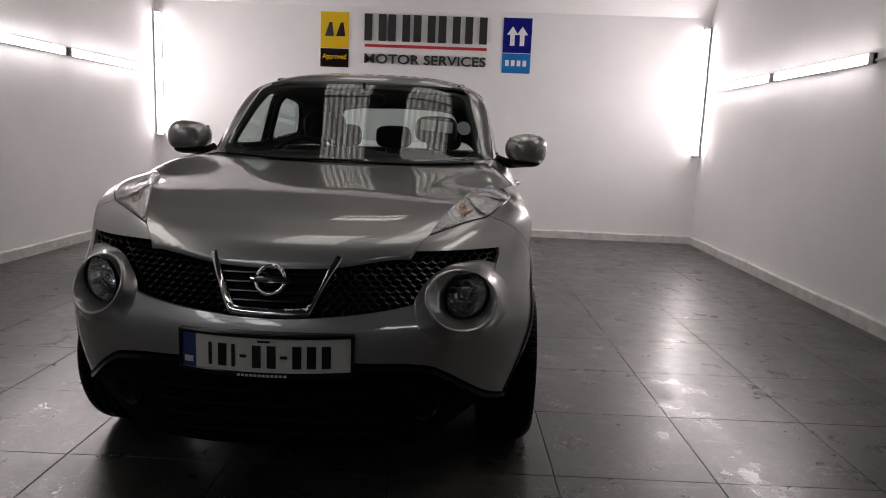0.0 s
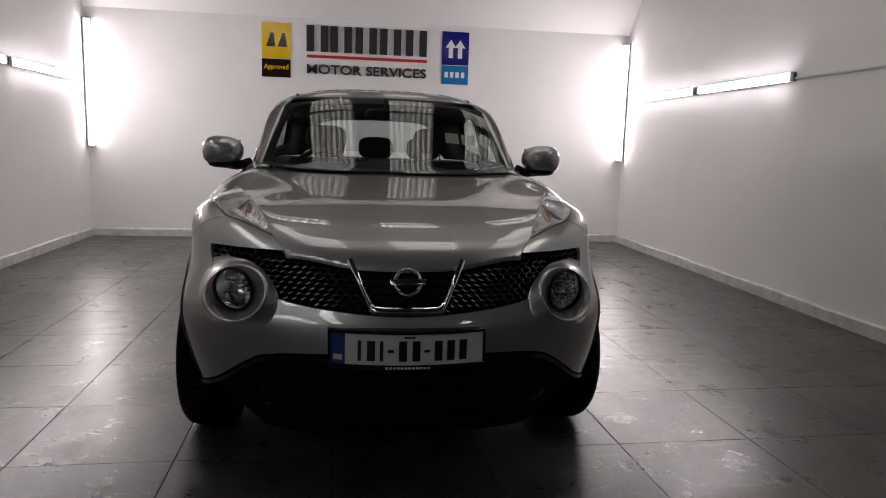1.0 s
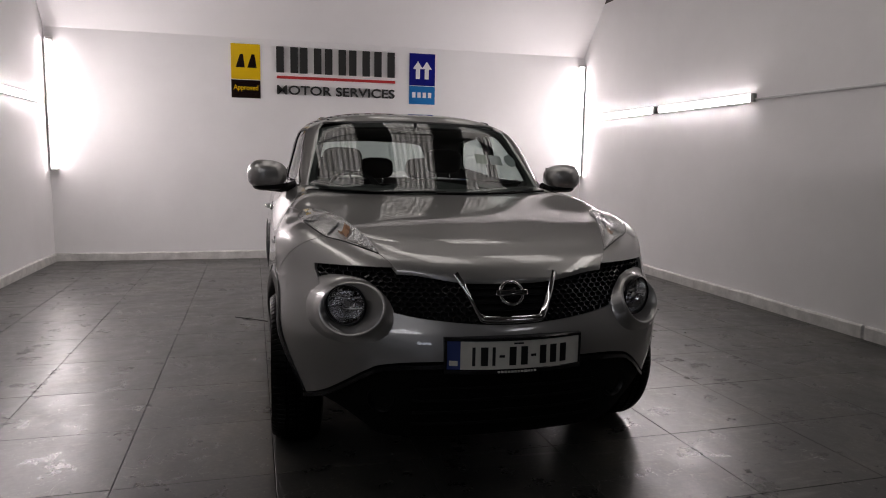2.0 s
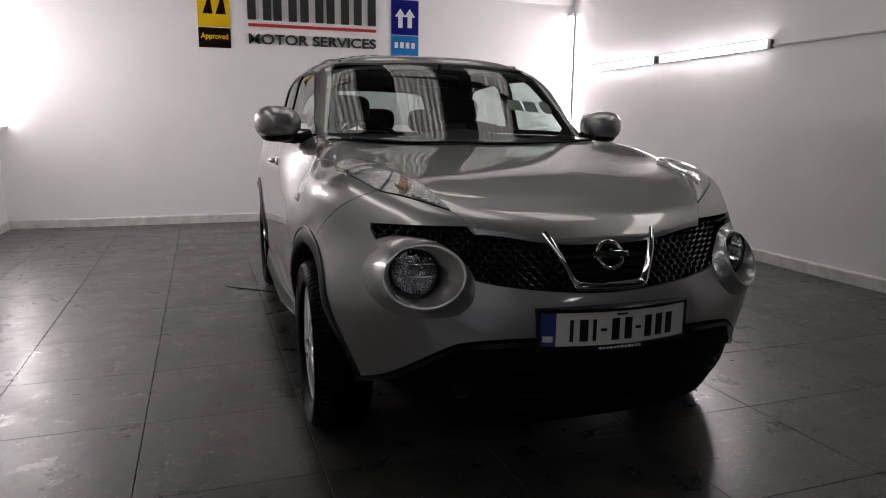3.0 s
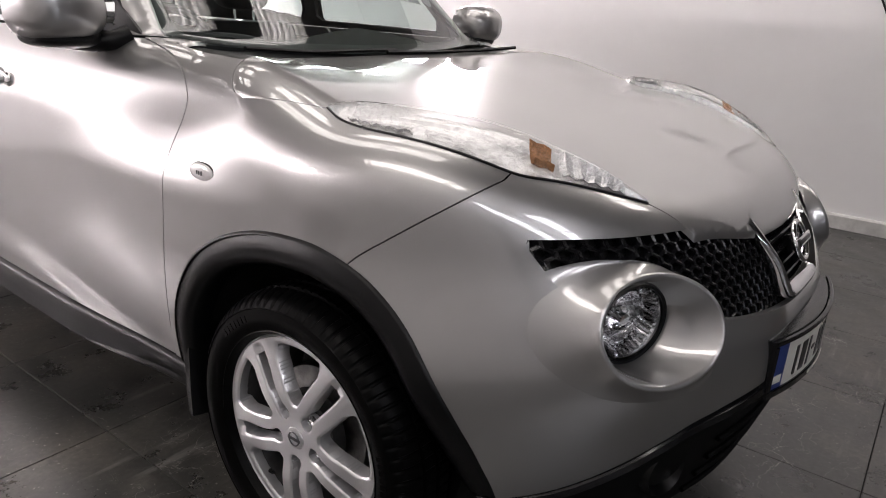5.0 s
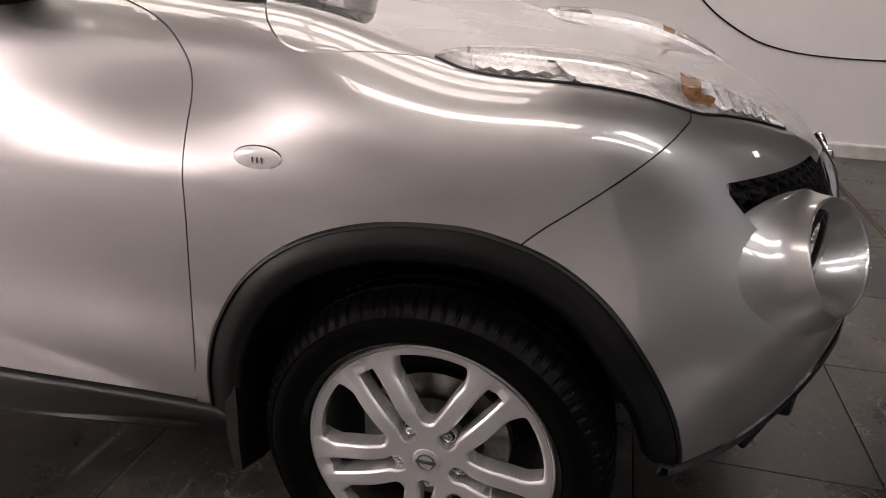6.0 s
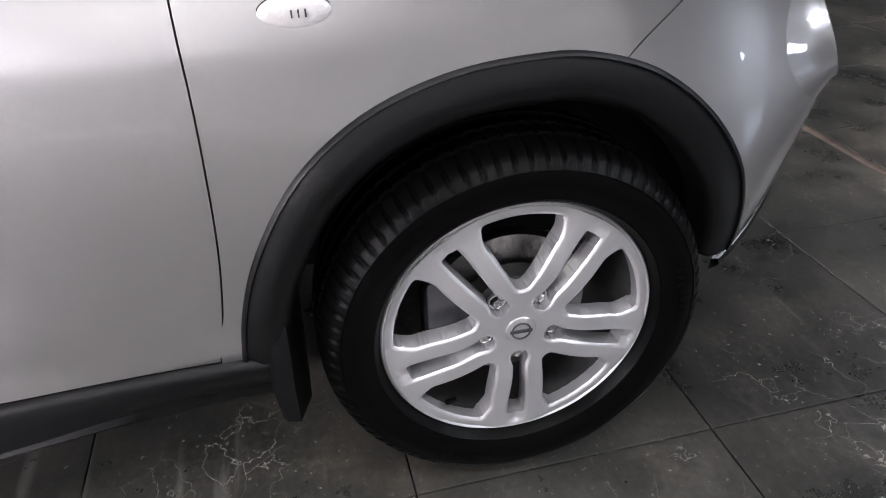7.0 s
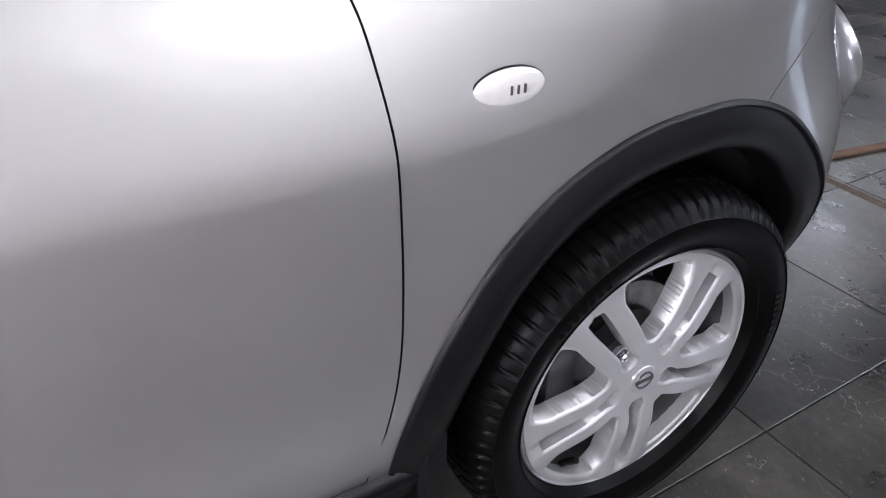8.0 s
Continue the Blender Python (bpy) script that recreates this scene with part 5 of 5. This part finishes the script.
def make_wheel():
    """Wheel about the x axis, its outer face towards +x."""
    v, f = trimmed_sheet(np.linspace(0, 2 * math.pi, 501), np.linspace(0.026, 0.2235, 84),
                         lambda a, r: np.stack([face_depth(a, r), -r * np.cos(a), r * np.sin(a)], 1), spoke_edges, 0.032)
    wheel = link_mesh("wheel", v, f, ALLOY, None, "five twin-spoke silver alloy wheel", sharp=45)
    v, f = spun([(-0.035, 0.2130), (-0.013, 0.2140), (-0.0125, 0.2215), (-0.0085, 0.2245), (-0.006, 0.2275), (-0.008, 0.2300), (-0.012, 0.2305)], 96)
    link_mesh("rim_lip", v, f, ALLOY, wheel)
    v, f = spun([(-0.012, 0.2135), (-0.05, 0.205), (-0.11, 0.186), (-0.19, 0.20)], 64)
    link_mesh("barrel", v, f, BARREL, wheel)
    # tyre: sidewall, bead ridges and tread with grooves and shoulder blocks
    side = [(-0.012, 0.2295), (-0.002, 0.2335), (0.010, 0.241), (0.0085, 0.2435), (0.013, 0.252), (0.020, 0.268), (0.021, 0.282), (0.0185, 0.293), (0.0205, 0.2945), (0.0185, 0.296), (0.012, 0.305), (0.002, 0.3135)]
    tread = [(-0.010, 0.3195), (-0.020, 0.3225), (-0.034, 0.3250), (-0.036, 0.318), (-0.044, 0.318), (-0.046, 0.3260), (-0.072, 0.327), (-0.074, 0.319), (-0.083, 0.319), (-0.085, 0.327), (-0.112, 0.327), (-0.114, 0.319), (-0.123, 0.319), (-0.125, 0.3265), (-0.16, 0.3245), (-0.18, 0.31), (-0.19, 0.27), (-0.18, 0.21)]
    prof = side + tread
    n, steps = len(prof), 640
    verts, faces = [], []
    for i in range(steps):
        a = 2 * math.pi * i / steps
        notch = i % 8 < 2
        for k, (x, r) in enumerate(prof):
            if notch and len(side) - 2 <= k < len(side) + 3:
                r -= 0.0045
            elif notch and k in (17, 18, 21, 22):
                r -= 0.003
            verts.append((x, r * math.sin(a), r * math.cos(a)))
    for i in range(steps):
        j = (i + 1) % steps
        for k in range(n - 1):
            faces.append((i * n + k, i * n + k + 1, j * n + k + 1, j * n + k))
    tyre = link_mesh("tyre", verts, faces, RUBBER, wheel, "black tyre with a blocked tread", sharp=35)
    # worn lettering as raised bars
    for centre in (0.5, 2.6, 4.7):
        for i in range(7):
            a = centre + i * 0.055
            m = pose(0.0205, 0, 0) @ Matrix.Rotation(a, 4, "X") @ pose(0, 0, 0.275)
            bm = bmesh.new()
            box(bm, (-0.002, -0.0045, -0.008), (0.0012, 0.0045, 0.008), 0, m)
            part("raised_bar", bm, RUBBER, wheel, smooth=False)
    v, f = spun([(-0.085, 0.045), (-0.080, 0.06), (-0.072, 0.062), (-0.072, 0.138), (-0.080, 0.14), (-0.095, 0.14)], 64)
    link_mesh("brake_disc", v, f, DISC, wheel, "worn steel brake disc")
    bm = bmesh.new()
    box(bm, (-0.13, -0.145, -0.075), (-0.058, -0.075, 0.075), 0.015)
    part("caliper", bm, DARK_METAL, wheel)
    v, f = spun([(-0.03, 0.027), (-0.004, 0.027), (0.002, 0.0245), (0.004, 0.018), (0.004, 0.0001)], 40)
    cap = link_mesh("centre_cap", v, f, ALLOY, wheel)
    v, f = tube([(0.0045, 0.0155 * math.cos(a), 0.0155 * math.sin(a)) for a in np.linspace(0, 2 * math.pi, 32, endpoint=False)], 0.0018, 6, closed=True)
    link_mesh("cap_ring", v, f, DARK_METAL, wheel)
    bm = bmesh.new()
    box(bm, (0.003, -0.019, -0.0035), (0.0058, 0.019, 0.0035), 0.0006)
    part("cap_bar", bm, DARK_METAL, wheel)
    v, f = spun([(-0.06, 0.092), (-0.032, 0.084), (-0.026, 0.07), (-0.026, 0.03), (-0.03, 0.001)], 40)
    link_mesh("hub_plate", v, f, BARREL, wheel)
    for k in range(5):
        a = -math.pi / 2 + k * 2 * math.pi / 5
        c = (-0.060 * math.cos(a), 0.060 * math.sin(a))
        v, f = spun([(-0.03, 0.0085), (-0.012, 0.0085), (-0.009, 0.006), (-0.008, 0.0001)], 6)
        link_mesh("wheel_nut", v + np.array([0, *c]), f, CHROME, wheel, smooth=False)
        v, f = spun([(-0.028, 0.0115), (-0.019, 0.012), (-0.019, 0.0140), (-0.028, 0.0145)], 20)
        link_mesh("nut_seat", v + np.array([0, *c]), f, ALLOY, wheel)
    a = math.radians(-54)
    d = np.array([0, -math.cos(a), math.sin(a)])
    v, f = tube([tuple(d * 0.203 + (-0.03, 0, 0)), tuple(d * 0.190 + (-0.022, 0, 0)), tuple(d * 0.176 + (-0.012, 0, 0))], 0.0055, 8)
    link_mesh("valve", v, f, RUBBER, wheel)
    return wheel


wheel = make_wheel()
wheel.parent = car
wheel.matrix_basis = Matrix.Translation((-HUB_X, 0, HUB_Z)) @ Matrix.Rotation(math.pi, 4, "Z") @ Matrix.Rotation(0, 4, "X")
for x, y, turn, spin in ((-HUB_X, REAR, math.pi, 0.4), (HUB_X, 0, 0, 0.2), (HUB_X, REAR, 0, 0.9)):
    copy_thing(wheel, Matrix.Translation((x, y, HUB_Z)) @ Matrix.Rotation(turn, 4, "Z") @ Matrix.Rotation(spin, 4, "X"))


# ---- mirrors, handles, repeaters, wipers ----
def blob(centre, size, power, mat, name, parent, label="", turn=0.0, shape=None, n=40):
    """A rounded box: a super-ellipsoid."""
    verts, faces = [], []
    sg = lambda w, p: math.copysign(abs(w) ** p, w)
    rows, cols = n // 2, n
    for i in range(rows + 1):
        a = math.pi * (i / rows - 0.5)
        for j in range(cols):
            b = 2 * math.pi * j / cols
            p = Vector((sg(math.cos(a), power) * sg(math.cos(b), power), sg(math.cos(a), power) * sg(math.sin(b), power), sg(math.sin(a), power)))
            if shape:
                p = shape(p)
            p = Vector((p.x * size[0], p.y * size[1], p.z * size[2]))
            verts.append(Matrix.Rotation(turn, 3, "Z") @ p + Vector(centre))
    for i in range(rows):
        for j in range(cols):
            k = (j + 1) % cols
            faces.append((i * cols + j, i * cols + k, (i + 1) * cols + k, (i + 1) * cols + j))
    return link_mesh(name, verts, faces, mat, parent, label, sharp=70)


def door_mirror(s):
    def shape(p):
        q = p.copy()
        q.z *= 1 - 0.16 * (p.x * s * -1 + 1) * 0.5
        if p.y > 0.35:
            q.y = 0.35
        return q
    ob = blob((s * 0.866, 0.82, 1.158), (0.106, 0.11, 0.084), 0.8, PAINT, "door_mirror", car, "silver door mirror", -s * 0.12, shape)
    blob((s * 0.860, 0.822, 1.098), (0.084, 0.085, 0.03), 0.75, BLACK, "mirror_base", ob, "black lower shell", -s * 0.12)
    v, f = tube([(s * 0.86, 0.825, 1.090), (s * 0.79, 0.80, 1.083), (s * 0.755, 0.77, 1.090), (s * 0.715, 0.76, 1.105)], 0.024, 10)
    link_mesh("mirror_arm", v, f, BLACK, ob, "black mirror arm")
    bm = bmesh.new()
    box(bm, (s * 0.866 - 0.085, 0.861, 1.10), (s * 0.866 + 0.085, 0.864, 1.215), 0.001)
    part("mirror_glass", bm, CHROME, ob, "mirror glass", smooth=False)


for s in (-1, 1):
    door_mirror(s)
    # quarter trim at the foot of the front window
    tri = skin([(-0.05, y, z) for y, z in ((0.735, 1.108), (0.83, 1.112), (0.86, 1.19))], (-1, 0, 0), 0.002)
    v = [(p[0] * -s, p[1], p[2]) for p in tri] + [(p[0] * -s - s * 0.01, p[1], p[2]) for p in tri]
    link_mesh("window_corner", v, [(0, 1, 2), (3, 4, 5), (0, 1, 4, 3), (1, 2, 5, 4), (2, 0, 3, 5)], BLACK, car, smooth=False)
    # front door handle: pull, cup and lock
    base = skin([(-0.2, 1.30, 0.955)], (-1, 0, 0))[0]
    x0 = abs(base[0])
    v, f = tube([(s * (x0 - 0.004), 1.215, 0.955), (s * (x0 + 0.022), 1.235, 0.957), (s * (x0 + 0.03), 1.29, 0.958), (s * (x0 + 0.026), 1.35, 0.957), (s * (x0 - 0.002), 1.375, 0.955)], 0.0125, 12)
    handle = link_mesh("door_handle", v, f, PAINT, car, "silver bow door handle")
    blob((s * (x0 + 0.002), 1.21, 0.955), (0.012, 0.024, 0.02), 0.9, CHROME, "lock", handle)
    blob((s * (x0 - 0.006), 1.295, 0.952), (0.012, 0.062, 0.032), 0.8, PAINT, "handle_cup", handle)
    # side repeater on the wing
    r = skin([(-0.2, 0.291, 0.853)], (-1, 0, 0))[0]
    rx = abs(r[0])
    rep = blob((s * (rx - 0.001), 0.291, 0.853), (0.009, 0.043, 0.0205), 1.0, LENS_RIBBED, "side_repeater", car, "clear ribbed side repeater")
    blob((s * (rx - 0.003), 0.291, 0.853), (0.006, 0.0445, 0.022), 1.0, BLACK, "gasket", rep)
    for k in (-0.012, -0.004, 0.004):
        bm = bmesh.new()
        box(bm, (min(s * (rx + 0.006), s * (rx + 0.0095)), 0.291 + k - 0.001, 0.849), (max(s * (rx + 0.006), s * (rx + 0.0095)), 0.291 + k + 0.001, 0.858))
        part("inner_rib", bm, DARK_METAL, rep, smooth=False)
    # roof joint strip and A-pillar edge
    ys = np.linspace(1.18, 2.7, 30)
    o = np.stack([0 * ys, ys, 0 * ys + 0.95], -1)
    w = np.broadcast_to(np.array([-math.sin(math.radians(43.5)), 0, math.cos(math.radians(43.5))]), o.shape)
    v, f = tube([(p[0] * -s, p[1], p[2] + 0.0015) for p in reach(o, w)], 0.007, 6)
    link_mesh("roof_strip", v, f, BLACK, car, "black roof joint strip")

# wipers at rest in the scuttle
for line in (((-0.56, 0.50), (-0.3, 0.545), (-0.05, 0.565), (0.08, 0.565)), ((0.02, 0.55), (0.25, 0.53), (0.45, 0.49), (0.60, 0.44))):
    v, f = tube([tuple(p) for p in skin([(x, y, 0.5) for x, y in line], (0, 0, 1), 0.006)], 0.006, 6)
    link_mesh("wiper", v, f, BLACK, car, "black wiper blade at rest")

# aerial on the roof
v, f = tube([(0, 2.62, 1.49), (0, 2.68, 1.60), (0, 2.70, 1.64)], 0.004, 6)
link_mesh("aerial", v, f, BLACK, car, "short black roof aerial")

# windscreen stickers
for x, z, w, h, mat in ((-0.45, 1.405, 0.062, 0.026, STICKER_GREY), (0.36, 1.128, 0.075, 0.055, STICKER_GREEN), (0.45, 1.128, 0.075, 0.055, STICKER_GREY)):
    c = [(x - w / 2, z - h / 2), (x + w / 2, z - h / 2), (x + w / 2, z + h / 2), (x - w / 2, z + h / 2)]
    v = skin([(a, 0.75 + (b - 0.9) * 0.75 / 0.66, b - 0.07) for a, b in c], (0, -0.66, 0.75), -0.008)
    link_mesh("sticker", np.concatenate([v, v + (0, 0.001, -0.001)]), [(0, 1, 2, 3), (4, 5, 6, 7), (0, 1, 5, 4), (1, 2, 6, 5), (2, 3, 7, 6), (3, 0, 4, 7)], mat, windscreen, smooth=False)
c = skin([(0.545 + 0.035 * math.cos(a), 0.75 + (1.135 + 0.035 * math.sin(a) - 0.9) * 0.75 / 0.66, 1.065 + 0.035 * math.sin(a)) for a in np.linspace(0, 2 * math.pi, 24, endpoint=False)], (0, -0.66, 0.75), -0.008)
link_mesh("sticker", c, [tuple(range(24))], STICKER_GREY, windscreen, smooth=False)

# ---- cabin ----
bm = bmesh.new()
box(bm, (-0.66, 0.66, 0.75), (0.66, 1.0, 1.055), 0.05)
part("dashboard", bm, TRIM, car, "dark grey dashboard")
blob((-0.36, 0.93, 1.06), (0.19, 0.10, 0.045), 0.8, TRIM, "instrument_hood", car)
m = pose(-0.36, 1.12, 1.0, 65, 0, 0)
v, f = tube([tuple(m @ Vector((0.185 * math.cos(a), 0.185 * math.sin(a), 0))) for a in np.linspace(0, 2 * math.pi, 36, endpoint=False)], 0.015, 8, closed=True)
link_mesh("steering_wheel", v, f, TRIM, car, "dark steering wheel")


def car_seat(x, y, wide, back_top, rests):
    bm = bmesh.new()
    box(bm, (x - wide / 2, y - 0.25, 0.45), (x + wide / 2, y + 0.25, 0.66), 0.05)
    seat = part("seat", bm, TRIM, car, "dark fabric seat")
    bm = bmesh.new()
    box(bm, (x - wide / 2, -0.06, 0.0), (x + wide / 2, 0.07, back_top - 0.6), 0.045, pose(0, y + 0.22, 0.6, -14, 0, 0))
    part("backrest", bm, TRIM, seat)
    for rx in rests:
        blob((x + rx, y + 0.22 + 0.25 * (back_top - 0.52), back_top + 0.115), (0.135, 0.05, 0.085), 0.6, TRIM, "headrest", seat)
        for d in (-0.05, 0.05):
            v, f = tube([(x + rx + d, y + 0.22 + 0.25 * (back_top - 0.6), back_top - 0.03), (x + rx + d, y + 0.22 + 0.25 * (back_top - 0.55), back_top + 0.07)], 0.006, 6)
            link_mesh("headrest_post", v, f, CHROME, seat)


car_seat(-0.36, 1.38, 0.5, 1.13, (0,))
car_seat(0.36, 1.38, 0.5, 1.13, (0,))
car_seat(0.0, 2.2, 1.25, 1.07, (-0.38, 0.0, 0.38))
blob((0.0, 1.03, 1.385), (0.115, 0.02, 0.034), 0.6, FRIT, "rear_view_mirror", car, "dark interior mirror")
v, f = tube([(0, 1.03, 1.40), (0, 1.02, 1.47)], 0.01, 6)
link_mesh("mirror_stem", v, f, TRIM, car)


# ---- floor tiles: slightly raised and turned a little against the walls ----
TILE, JOINT, TURN = 0.597, 0.0035, math.radians(1.2)
bm = bmesh.new()
box(bm, (JOINT / 2, JOINT / 2, -0.012), (TILE - JOINT / 2, TILE - JOINT / 2, 0.0), 0.0012)
tile_mesh = bpy.data.meshes.new("tile")
finish(bm, tile_mesh, smooth=False)
tile_mesh.materials.append(FLOOR_TILE)
floor_ob = bpy.data.objects["floor"]
random.seed(4)
turn = Matrix.Translation((-1.46, 0.18, 0)) @ Matrix.Rotation(TURN, 4, "Z")
rest_v, rest_f = [], []
for i in range(-14, 20):
    for j in range(-19, 13):
        m = turn @ Matrix.Translation((i * TILE, j * TILE, -0.0006 * random.random()))
        c = m @ Vector((TILE / 2, TILE / 2, 0))
        if abs(c.x) > 9.6 or c.y > 7.6:
            continue
        if -3.7 < c.x < 3.7 and -3.4 < c.y < 6.3:
            ob = new("tile", tile_mesh)
            ob.parent = floor_ob
            ob.matrix_basis = m
        else:
            o = len(rest_v)
            rest_v += [m @ v.co for v in tile_mesh.vertices]
            rest_f += [tuple(o + k for k in p.vertices) for p in tile_mesh.polygons]
tagged(link_mesh("outer_tiles", rest_v, rest_f, FLOOR_TILE, floor_ob, smooth=False), kind="stuff")
